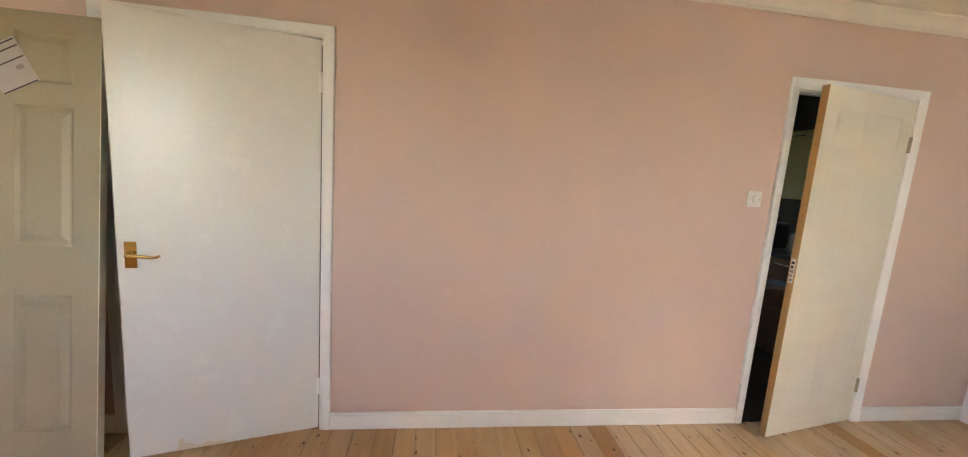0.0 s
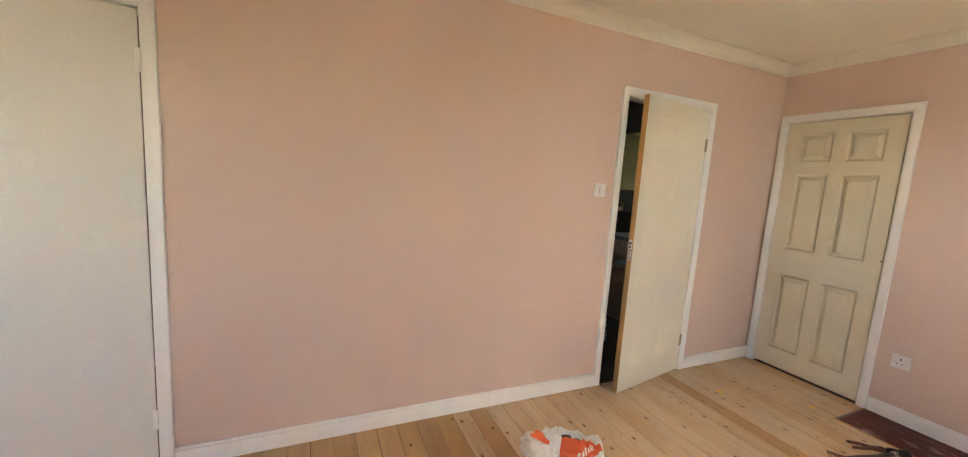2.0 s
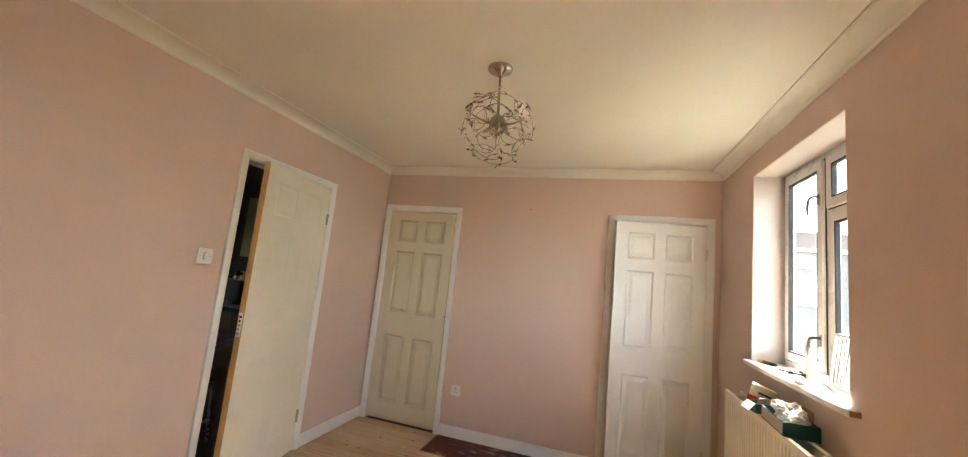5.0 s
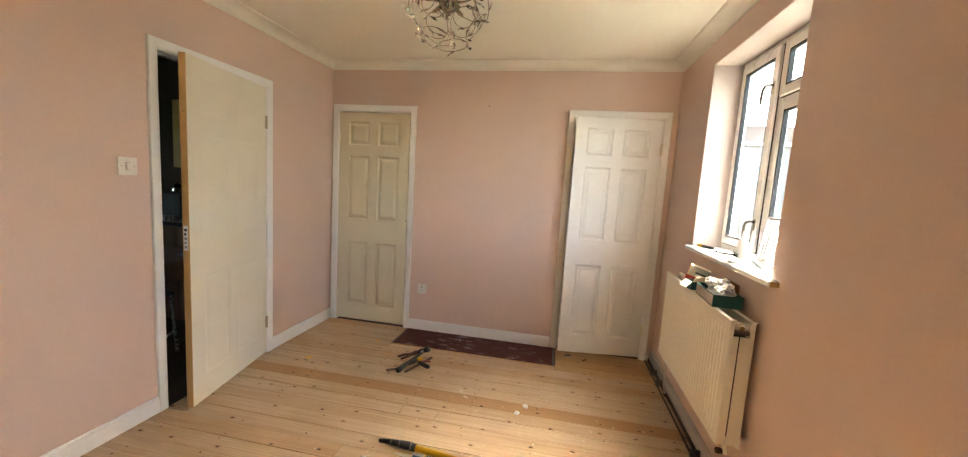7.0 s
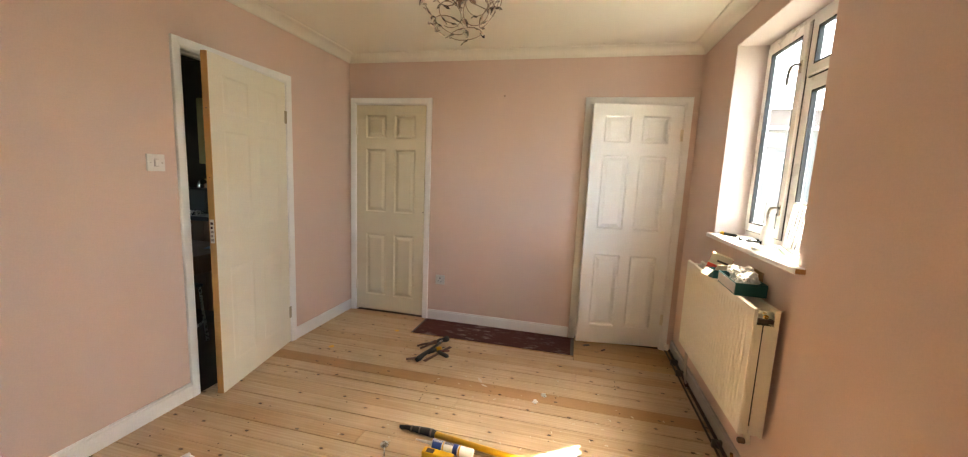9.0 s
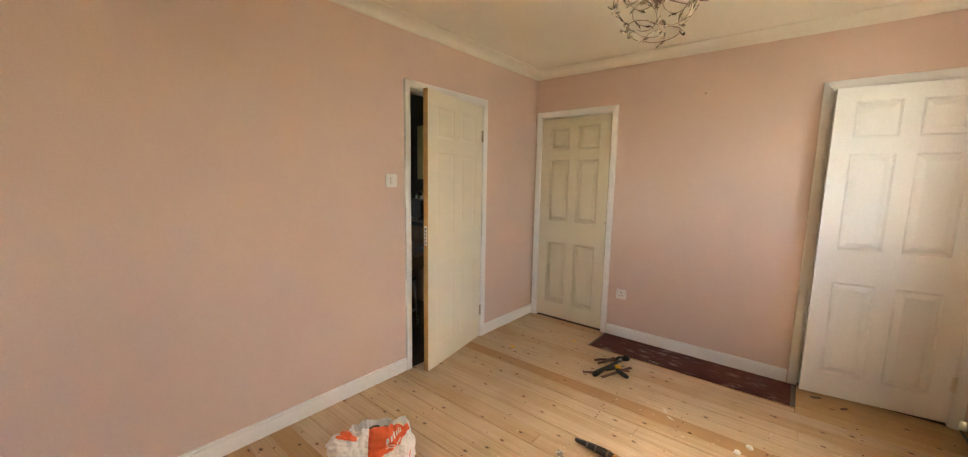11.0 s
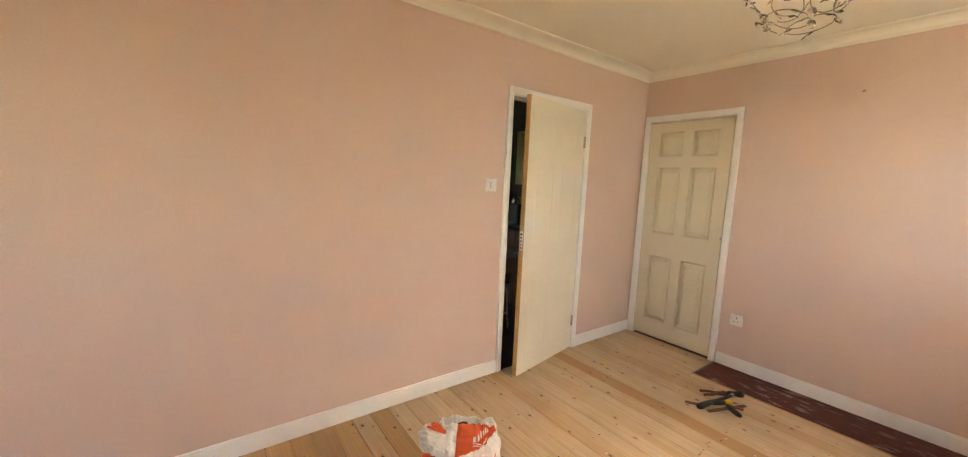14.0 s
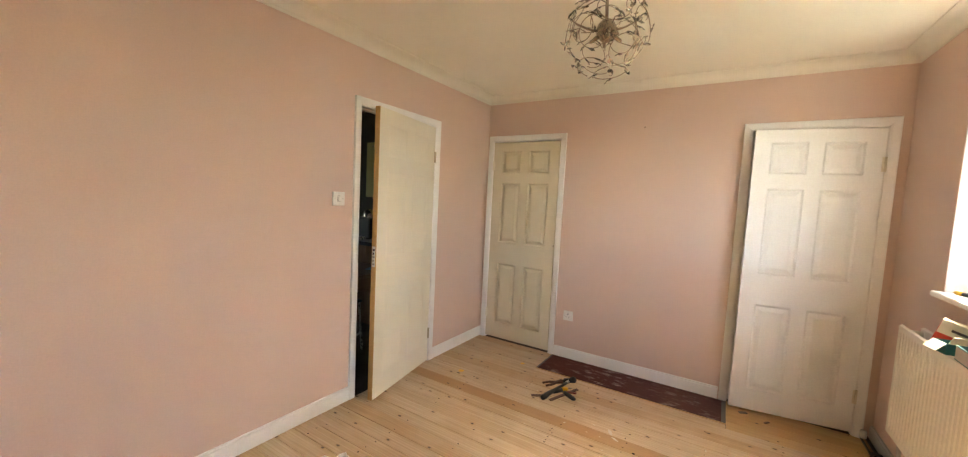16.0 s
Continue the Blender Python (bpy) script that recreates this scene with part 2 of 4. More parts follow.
def lathe(profile, seg=24, m=None):
    """Turned body: (radius, height) pairs round z."""
    t = bmesh.new()
    rings = []
    for r, z in profile:
        if r < 1e-6:
            rings.append([t.verts.new((0, 0, z))])
        else:
            rings.append([t.verts.new((r * math.cos(2 * math.pi * k / seg), r * math.sin(2 * math.pi * k / seg), z)) for k in range(seg)])
    for p, q in zip(rings, rings[1:]):
        for k in range(seg):
            j = (k + 1) % seg
            if len(p) == 1 and len(q) > 1:
                t.faces.new((p[0], q[k], q[j]))
            elif len(q) == 1 and len(p) > 1:
                t.faces.new((p[k], q[0], p[j]))
            elif len(p) > 1:
                t.faces.new((p[k], q[k], q[j], p[j]))
    bmesh.ops.recalc_face_normals(t, faces=t.faces[:])
    for f in t.faces:
        f.smooth = True
    if m is not None:
        t.transform(m)
    return t


def tube(points, r, seg=8, closed=False):
    """A round bar along points; r may be one radius or one for each point."""
    pts = [Vector(p) for p in points]
    n = len(pts)
    rs = r if isinstance(r, (list, tuple)) else [r] * n
    t = bmesh.new()
    rings, up = [], None
    for i, p in enumerate(pts):
        a = pts[i - 1] if (i or closed) else p
        b = pts[(i + 1) % n] if (i < n - 1 or closed) else p
        d = (b - a).normalized()
        if up is None:
            up = d.orthogonal().normalized()
        up = (up - d * up.dot(d)).normalized()
        side = d.cross(up)
        rings.append([t.verts.new(p + rs[i] * (math.cos(2 * math.pi * k / seg) * up + math.sin(2 * math.pi * k / seg) * side)) for k in range(seg)])
    pairs = list(zip(rings, rings[1:])) + ([(rings[-1], rings[0])] if closed else [])
    for p, q in pairs:
        for k in range(seg):
            t.faces.new((p[k], p[(k + 1) % seg], q[(k + 1) % seg], q[k]))
    if not closed:
        t.faces.new(rings[0][::-1])
        t.faces.new(rings[-1])
    bmesh.ops.recalc_face_normals(t, faces=t.faces[:])
    for f in t.faces:
        f.smooth = len(f.verts) == 4
    return t


def mesh_of(name, bm, *mats):
    me = bpy.data.meshes.new(name)
    bm.to_mesh(me)
    bm.free()
    for m in mats:
        me.materials.append(m)
    return me


def part(name, bm, material, parent, label="", at=None):
    """One mesh object under a thing or a part."""
    me = bm if isinstance(bm, bpy.types.Mesh) else mesh_of(name, bm, *(material if isinstance(material, tuple) else (material,)))
    ob = new(name, me)
    ob.parent = parent
    if at is not None:
        ob.matrix_local = at
    if label:
        ob["label"] = label
    return ob


def thing(name, label, category, m=None, group="", kind=""):
    ob = new(name)
    ob.empty_display_size = 0.05
    if m is not None:
        ob.matrix_world = m
    return tagged(ob, label, category, group, kind)


def solid(name, bm, material, label="", category="", kind="", group="", m=None):
    ob = new(name, mesh_of(name, bm, material))
    if m is not None:
        ob.matrix_world = m
    return tagged(ob, label, category, group, kind)


# ---- the large structure ----
def wall_mesh(u0, u1, z0, z1, openings):
    """A wall in local x and z, y from 0 into the wall; openings (x0, x1, z0, z1) go through it."""
    def make(thick):
        bm = bmesh.new()
        us = sorted({u0, u1, *[o[0] for o in openings], *[o[1] for o in openings]})
        for a, b in zip(us, us[1:]):
            cut = [o for o in openings if o[0] <= a and b <= o[1]]
            if not cut:
                cube(bm, (a, 0, z0), (b, thick, z1))
                continue
            o = cut[0]
            if o[2] > z0:
                cube(bm, (a, 0, z0), (b, thick, o[2]))
            if o[3] < z1:
                cube(bm, (a, 0, o[3]), (b, thick, z1))
        return bm
    return make


TOP = 2.02
D1 = (-1.318, -0.404)
D2 = (2.104, 2.872)
D3 = (1.156, 1.856)
D4 = (-0.978, -0.287)
LINE = 0.027
WIN = (2.10, 3.065, 1.09, 2.22)

solid("wall_north", wall_mesh(W - .12, E + .12, 0, H, [(D1[0] - LINE, D1[1] + LINE, 0, TOP - .02), (D2[0] - LINE, D2[1] + LINE, 0, TOP)])(0.12),
      PINK, "dusty pink painted plaster wall with two doorways", "wall", "structure", m=pose(0, N, 0))
# local x runs along -y on the east wall
east = pose(E, 0, 0, 0, 0, -90)
solid("wall_east", wall_mesh(-N, -S, 0, H, [(-D3[1] - LINE, -D3[0] + LINE, 0, TOP), (-D4[1] - LINE, -D4[0] + LINE, 0, TOP)])(0.12),
      PINK, "dusty pink painted plaster wall with two cupboard doorways", "wall", "structure", m=east)
south = pose(0, S, 0, 0, 0, 180)
solid("wall_south", wall_mesh(-E - .12, -W + .12, 0, H, [(-WIN[1], -WIN[0], WIN[2] - .03, WIN[3]), (-BIG[1], -BIG[0], BIG[2], BIG[3])])(WT),
      PINK, "dusty pink painted plaster wall with a deep window reveal", "wall", "structure", m=south)
solid("wall_west", box((W - .12, S, 0), (W, N, H)), PINK, "dusty pink painted plaster wall", "wall", "structure")
solid("ceiling", box((W - .12, S - WT, H), (E + .12, N + .12, H + .12)), CEILING, "off-white painted plaster ceiling", "ceiling", "structure")


def coving():
    prof = [(0.0, H - .066), (0.007, H - .066), (0.009, H - .061)]
    for k in range(9):
        a = math.pi / 2 * k / 8
        prof.append((0.012 + 0.072 * (1 - math.cos(a)), H - .058 + 0.048 * math.sin(a)))
    prof += [(0.087, H - .008), (0.093, H - .008), (0.095, H - .005), (0.095, H + .01)]
    bm = bmesh.new()
    rows = [[bm.verts.new(c) for c in ((W + d, S + d, z), (E - d, S + d, z), (E - d, N - d, z), (W + d, N - d, z))] for d, z in prof]
    for p, q in zip(rows, rows[1:]):
        for k in range(4):
            f = bm.faces.new((p[k], q[k], q[(k + 1) % 4], p[(k + 1) % 4]))
    bmesh.ops.recalc_face_normals(bm, faces=bm.faces[:])
    return bm


solid("coving", coving(), COVING, "cream painted plaster coving round the ceiling", "coving", "structure")


def skirting(name, a, b, m, material, label):
    """A run of skirting in local x, its back at y = 0."""
    bm = box((a, -.016, 0.002), (b, 0, .082))
    cube(bm, (a, -.013, .082), (b, 0, .097), 0.004)
    return solid(name, bm, material, label, "baseboard", "structure", m=m)


north_m = pose(0, N, 0)
LAB = "white painted wooden skirting board"
skirting("baseboard_north_1", D1[1] + .058, D2[0] - .058, north_m, WHITE, LAB)
skirting("baseboard_north_2", D2[1] + .058, E, north_m, WHITE, LAB)
skirting("baseboard_north_3", W, D1[0] - .058, north_m, WHITE, LAB)
skirting("baseboard_east", -D3[0] + .062, -D4[1] - .062, east, WHITE, LAB)
skirting("baseboard_south", -E, -W, south, GREYSKIRT, "worn grey unpainted skirting board behind pipes")


def door_frame(name, a, b, m, depth=0.12, stop_at=0.045, t=1.996):
    """Lining, stops and architraves round an opening a..b in local x; the room is at y < 0."""
    material = WHITE
    ob = thing(name, "white painted wooden door lining and architrave", "door frame", m, kind="structure")
    w = 0.056
    part("jamb", box((a - LINE, -.002, 0), (a, depth, t)), material, ob)
    part("jamb", box((b, -.002, 0), (b + LINE, depth, t)), material, ob)
    part("head", box((a - LINE, -.002, t), (b + LINE, depth, t + LINE - .003)), material, ob)
    for x0, x1 in ((a, a + .012), (b - .012, b)):
        part("door_stop", box((x0, stop_at, 0), (x1, stop_at + .03, t - .012)), material, ob)
    part("door_stop", box((a, stop_at, t - .012), (b, stop_at + .03, t)), material, ob)
    hi = b + w
    lo = a - w
    part("architrave", mitre(lo, a - .004, 0, t + .004), material, ob)
    part("architrave", mitre(hi, b + .004, 0, t + .004), material, ob)
    bm = bmesh.new()
    prof = [(0.0, 0.0), (0.0, -.009), (0.012, -.014), (0.04, -.0175), (0.05, -.0175), (0.0525, -.014), (0.0525, 0)]
    zt = t + .004
    rows = []
    for d, y in prof:
        f = d / 0.0525
        xl = (a - .004) + (lo - (a - .004)) * f
        xr = (b + .004) + (hi - (b + .004)) * f
        rows.append((bm.verts.new((xl, y, zt + d)), bm.verts.new((xr, y, zt + d))))
    for p, q in zip(rows, rows[1:]):
        bm.faces.new((p[0], p[1], q[1], q[0]))
    bmesh.ops.recalc_face_normals(bm, faces=bm.faces[:])
    part("architrave", bm, material, ob)
    return ob


def mitre(outer, inner, z0, zt):
    prof = [(0.0, 0.0), (0.0, -.009), (0.012, -.014), (0.04, -.0175), (0.05, -.0175), (0.0525, -.014), (0.0525, 0)]
    bm = bmesh.new()
    rows = []
    for d, y in prof:
        x = inner + (outer - inner) * d / 0.0525
        rows.append((bm.verts.new((x, y, z0)), bm.verts.new((x, y, zt + d))))
    for p, q in zip(rows, rows[1:]):
        bm.faces.new((p[0], p[1], q[1], q[0]))
    bmesh.ops.recalc_face_normals(bm, faces=bm.faces[:])
    return bm


door_frame("door_frame_1", *D1, north_m, t=1.984)
door_frame("door_frame_2", *D2, north_m)
door_frame("door_frame_3", -D3[1], -D3[0], east)
door_frame("door_frame_4", -D4[1], -D4[0], east)

PANEL_RINGS = [(0.0, 0.0), (0.004, 0.0035), (0.011, 0.0085), (0.019, 0.0085), (0.026, 0.0065), (0.043, 0.0015), (0.046, 0.001)]


def raised_panel(w, h, deep=1.0):
    """A moulded panel about its middle, sunk edge and raised field, facing -y."""
    bm = bmesh.new()
    rings = []
    for d, y in PANEL_RINGS:
        x, z = w / 2 - d, h / 2 - d
        y *= deep
        rings.append([bm.verts.new(c) for c in ((-x, y, -z), (x, y, -z), (x, y, z), (-x, y, z))])
    for p, q in zip(rings, rings[1:]):
        for k in range(4):
            bm.faces.new((p[k], p[(k + 1) % 4], q[(k + 1) % 4], q[k]))
    bm.faces.new(rings[-1])
    return bm


def six_panel(ob, w, h, sgn, material, lipping=None, deep=1.0):
    """Leaf, six panels under ob: hinge edge at x = 0, free edge at sgn * w, front at y = 0 facing -y."""
    k = w / 0.71
    st, pw = 0.098 * k, 0.214 * k
    xs = [0, st, st + pw, w - st - pw, w - st, w]
    zs = [0, .152, .762, .976, 1.57, 1.668, 1.880, h]
    holes = {(i, j) for i in (1, 3) for j in (1, 3, 5)}
    bm = bmesh.new()
    for i in range(5):
        for j in range(7):
            if (i, j) in holes:
                continue
            x0, x1, z0, z1 = xs[i], xs[i + 1], zs[j], zs[j + 1]
            bm.faces.new([bm.verts.new((sgn * x, 0, z)) for x, z in ((x0, z0), (x1, z0), (x1, z1), (x0, z1))])
    bmesh.ops.remove_doubles(bm, verts=bm.verts[:], dist=1e-5)
    th = 0.035
    c = [[bm.verts.new((sgn * x, y, z)) for x, z in ((0, 0), (w, 0), (w, h), (0, h))] for y in (0, th)]
    for q in range(4):
        bm.faces.new((c[0][q], c[0][(q + 1) % 4], c[1][(q + 1) % 4], c[1][q]))
    bm.faces.new(c[1])
    part("leaf", bm, material, ob)
    sizes = {}
    for i, j in sorted(holes):
        key = (round(xs[i + 1] - xs[i], 4), round(zs[j + 1] - zs[j], 4))
        if key not in sizes:
            sizes[key] = mesh_of("panel", raised_panel(*key, deep), material)
        part("panel", sizes[key], None, ob, at=pose(sgn * (xs[i] + xs[i + 1]) / 2, 0, (zs[j] + zs[j + 1]) / 2))
    if lipping:
        part("edge_lipping", box((sgn * w, .0, 0), (sgn * (w + .004), th, h)), lipping, ob, "raw unpainted softwood door edge" if lipping is LIPPING else "")


def butt_hinge(ob, z, material, sgn):
    bm = lathe([(0, -.046), (0.0055, -.045), (0.0055, .045), (0, .046)], 10, pose(-sgn * .002, -.005, z))
    cube(bm, (-sgn * .022, -.0025, z - .045), (sgn * .012, .0005, z + .045))
    return part("hinge", bm, material, ob, "painted steel butt hinge")


# doors
d1 = thing("door_1", "white glossy flush door standing ajar with brass lever handle", "door", pose(D1[1] - .003, N - .006, .010, 0, 0, 15.0), kind="structure")
DW1 = 0.793
part("leaf", box((-DW1, 0, 0), (0, .038, 1.966), 0.002), FLUSH, d1)
for z in (.24, 1.775):
    butt_hinge(d1, z, WHITE, -1)


def lever_handle(ob, x, z, way):
    plate = part("handle_plate", box((x - .021, -.006, z - .058), (x + .021, .001, z + .058), .002), BRASS, ob, "polished brass back plate")
    pts = [(x, -.004, z + .004), (x, -.045, z + .004), (x + way * .012, -.052, z + .005), (x + way * .05, -.052, z + .002), (x + way * .085, -.052, z - .004), (x + way * .105, -.05, z - .002), (x + way * .116, -.047, z + .004)]
    part("lever", tube(pts, [.008, .008, .0085, .007, .006, .0055, .0045], 12), BRASS, plate, "curved brass lever")
    part("collar", lathe([(0, 0), (.014, 0), (.014, .006), (.010, .010), (0, .010)], 18, pose(x, -.006, z + .004, 90)), BRASS, plate)


lever_handle(d1, -DW1 + .048, .956, 1)
# bare chipped patch at the foot of the door
chip = bmesh.new()
random.seed(4)
ring = []
for k in range(26):
    a = k / 25
    top = 0.012 + 0.022 * abs(math.sin(7 * a)) * (1 - a) + (0.035 if k in (2, 3, 4) else 0) + random.uniform(0, .007)
    ring.append((chip.verts.new((-.62 + .20 * a, -.0012, 0.001)), chip.verts.new((-.62 + .20 * a, -.0012, top))))
for p, q in zip(ring, ring[1:]):
    chip.faces.new((p[0], q[0], q[1], p[1]))
part("chipped_patch", chip, CARD, d1, "bare wood where the paint has chipped")

d2 = thing("door_2", "pale cream six-panel door standing ajar with raw wooden edge", "door", pose(D2[1] - .003, N - .006, .008, 0, 0, 11.2), kind="structure")
DW2 = 0.755
six_panel(d2, DW2, 1.981, -1, PALE, LIPPING, 0.22)
for z in (.24, 1.74):
    butt_hinge(d2, z, DARKENED_CREAM, -1)
lab = part("latch_plate", box((-DW2 - .0055, .006, .925), (-DW2 - .004, .030, 1.062)), WHITEPRINT, d2, "white paper sticker over the latch")
for k in range(5):
    part("print_bar", box((-DW2 - .0062, .010 + .004 * (k % 2), .936 + .024 * k), (-DW2 - .0055, .026, .950 + .024 * k)), INK if k > 2 else GREYINK, lab)
for z in (1.68, 1.30):
    part("screw", lathe([(0, 0), (.004, 0), (.003, .001), (0, .001)], 8, pose(-DW2 - .004, .017, z, 0, -90)), DARKSTEEL, d2)

d3 = thing("door_3", "closed cream six-panel cupboard door", "door", pose(E - .004, D3[1] - .003, .021, 0, 0, -90), kind="structure")
six_panel(d3, 0.694, 1.967, 1, CREAM, None, 1.5)
for z in (.24, 1.74):
    butt_hinge(d3, z, PALE, 1)
part("ball_catch", lathe([(0, 0), (.006, 0), (.006, .002), (0, .003)], 10, pose(.687, -.0005, 1.0, 90)), DARKSTEEL, d3)

d4 = thing("door_4", "white six-panel cupboard door standing slightly ajar", "door", pose(E - .010, D4[0] + .003, .022, 0, 0, -90 + 8.2), kind="structure")
six_panel(d4, 0.685, 1.966, -1, WHITE_DOOR, None, 1.0)
for z in (.24, 1.74):
    butt_hinge(d4, z, PALE, -1)

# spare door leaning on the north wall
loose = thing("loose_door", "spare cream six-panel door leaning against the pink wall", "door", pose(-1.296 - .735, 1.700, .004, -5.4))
# The pale edge strip holds the light that falls on this edge.
six_panel(loose, 0.735, 1.960, 1, DARKENED_CREAM, PALE)
part("latch_plate", box((.735, .008, .94), (.7365, .026, 1.02)), STEEL, loose, "steel latch plate")
leaf_m = loose.matrix_world @ pose(.395, -.0025, 1.725, 0, -30, 0)
leaflet = thing("leaflet", "white printed leaflet stuck on the spare door", "paper", leaf_m)
part("sheet", box((-.075, -.0006, -.10), (.075, 0, .10)), PAPER, leaflet)
for z0, z1, x1 in ((.088, .093, .07), (.060, .065, .07), (.012, .017, .07), (-.098, -.093, .07)):
    part("print_bar", box((-.072, -.0014, z0), (x1, -.0006, z1)), INK, leaflet)
part("print_bar", box((.02, -.0014, -.03), (.05, -.0006, -.012)), GREYINK, leaflet)


# ---- window ----
def ring_frame(x0, x1, z0, z1, w, y0, y1, bevel=0.004):
    bm = box((x0, y0, z0), (x0 + w, y1, z1), bevel)
    cube(bm, (x1 - w, y0, z0), (x1, y1, z1), bevel)
    cube(bm, (x0 + w - .002, y0 + .0006, z0), (x1 - w + .002, y1, z0 + w), bevel)
    cube(bm, (x0 + w - .002, y0 + .0006, z1 - w), (x1 - w + .002, y1, z1), bevel)
    return bm


def window_handle(win, x, z):
    base = part("handle_base", box((x - .012, -1.238, z - .03), (x + .012, -1.228, z + .03), .003), CHROME, win, "metal window handle base")
    pts = [(x, -1.23, z + .012), (x, -1.205, z + .012), (x + .016, -1.200, z + .008), (x + .030, -1.198, z - .010), (x + .037, -1.198, z - .042), (x + .040, -1.200, z - .078)]
    part("handle", tube(pts, [.007, .007, .008, .0075, .0075, .006], 10), DARKSTEEL, base, "dark cranked handle")


win = thing("window_1", "white plastic casement window with two handles and deep sill", "window", kind="structure")
x0, x1, z0, z1 = WIN
yf, yb = -1.25, -1.290
part("window_frame", ring_frame(x0, x1, z0, z1, .044, yb, yf), UPVC, win)
part("mullion", box((2.575, yb, z0 + .03), (2.622, yf, z1 - .03), .004), UPVC, win)
part("transom", box((x0 + .03, yb, 1.885), (2.576, yf, 1.925), .004), UPVC, win)
sashes = [(2.616, x1 - .038, z0 + .038, z1 - .038, .046), (x0 + .038, 2.580, 1.920, z1 - .038, .046), (x0 + .038, 2.580, z0 + .038, 1.890, .040)]
for a, b, c, d, w in sashes:
    front = yf + .018 if w > .045 else yf + .006
    s_ = part("sash", ring_frame(a, b, c, d, w, front - .034, front), UPVC, win)
    part("gasket", ring_frame(a + w - .002, b - w + .002, c + w - .002, d - w + .002, .010, front - .026, front - .002, 0), GASKET, s_, "black rubber glazing gasket")
    if w > .045:
        part("weather_seal", ring_frame(a - .006, b + .006, c - .006, d + .006, .008, yf - .002, yf + .004, 0), BLACK, s_, "black weather seal")
    p_ = part("pane", box((a + w, front - .020, c + w), (b - w, front - .014, d - w)), PANE, s_)
    p_.visible_shadow = False
window_handle(win, 2.640, 1.980)
window_handle(win, 2.640, 1.275)
part("window_sill", box((2.04, -1.26, 1.062), (3.095, -1.042, 1.090), .010, 3), WHITE, win, "white painted sill board with rounded nose")
part("sill_end", box((2.0375, -1.10, 1.066), (2.0405, -1.046, 1.086), .001), LIPPING, win, "bare brown end of the sill")
reveal = thing("trim_reveal", "pale lilac-white painted plaster window reveal", "window reveal", kind="structure")
part("side_face", box((x1 - .004, yf - .01, 1.091), (x1 - .0005, S - .002, z1 - .004)), REVEAL, reveal)
part("side_face", box((x0 + .0005, yf - .01, 1.091), (x0 + .004, S - .002, z1 - .004)), REVEAL, reveal)
part("head_face", box((x0 + .0005, yf - .01, z1 - .004), (x1 - .0005, S - .002, z1 - .0005)), REVEAL, reveal)
part("outer_sill", box((x0, -1.36, 1.03), (x1, -1.30, 1.075), .004), UPVC, win)

# the large window behind the camera, out of sight
win2 = thing("window_2", "white plastic casement window letting in soft daylight", "window", kind="structure")
part("window_frame", ring_frame(BIG[0], BIG[1], BIG[2], BIG[3], .05, S - .20, S - .14), UPVC, win2)
BM = (BIG[0] + BIG[1]) / 2
part("mullion", box((BM - .025, S - .20, BIG[2] + .045), (BM + .025, S - .14, BIG[3] - .045), .004), UPVC, win2)
part("window_sill", box((BIG[0], S - .14, BIG[2] + .0), (BIG[1], S + .05, BIG[2] + .028), .008), WHITE, win2)

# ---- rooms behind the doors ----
# Mostly unseen walls and floors close these rooms; dark colours hold their dimness.
solid("wall_hall", wall_mesh(-2.6, .6, 0, H, [])(0.1), DIM_ROOM, "dim hallway wall", "wall", "structure", m=pose(0, 3.1, 0))
solid("wall_hall_2", box((.5, N + .12, 0), (.6, 3.1, H)), DIM_ROOM, "dim hallway side wall", "wall", "structure")
solid("wall_hall_3", box((-2.7, N + .12, 0), (-2.6, 3.1, H)), DIM_ROOM, "dim hallway end wall", "wall", "structure")
# The opening is added out of view to let daylight into the kitchen.
solid("wall_kitchen_north", wall_mesh(.6, E + .12, 0, H, [(1.18, 1.60, 1.20, 1.66)])(0.12), DIM_ROOM, "kitchen wall with an unseen opening added for daylight", "wall", "structure", m=pose(0, 5.0, 0))
solid("wall_kitchen_east", box((E, N + .12, 0), (E + .12, 5.0, H)), DIM_ROOM, "dim kitchen wall", "wall", "structure")
solid("wall_kitchen_west", box((.6, 3.1, 0), (.7, 5.0, H)), DIM_ROOM, "dim kitchen wall", "wall", "structure")
solid("ceiling_rear", box((-2.7, N + .12, H), (E + .12, 5.12, H + .1)), DIM_ROOM, "dim ceiling of the rooms behind", "ceiling", "structure")
solid("floor_rear", box((-2.7, N + .0, -.06), (E + .12, 5.12, -.004)), UNDER, "floor of the rooms behind, coloured dark for their dimness", "floor", "structure")
solid("wall_cupboard", box((E + .55, S - WT, 0), (E + .65, N + .12, H)), DIM_ROOM, "back wall of the cupboards", "wall", "structure")
solid("wall_cupboard_2", box((E + .12, .2, 0), (E + .55, .3, H)), DIM_ROOM, "partition between the cupboards", "wall", "structure")
solid("wall_cupboard_3", box((E + .12, S - WT, 0), (E + .55, S - .02, H)), DIM_ROOM, "cupboard side wall", "wall", "structure")
solid("wall_cupboard_4", box((E + .12, N, 0), (E + .55, N + .12, H)), DIM_ROOM, "cupboard side wall", "wall", "structure")
solid("ceiling_cupboard", box((E + .12, S - WT, H), (E + .65, N + .12, H + .12)), DIM_ROOM, "cupboard ceiling", "ceiling", "structure")
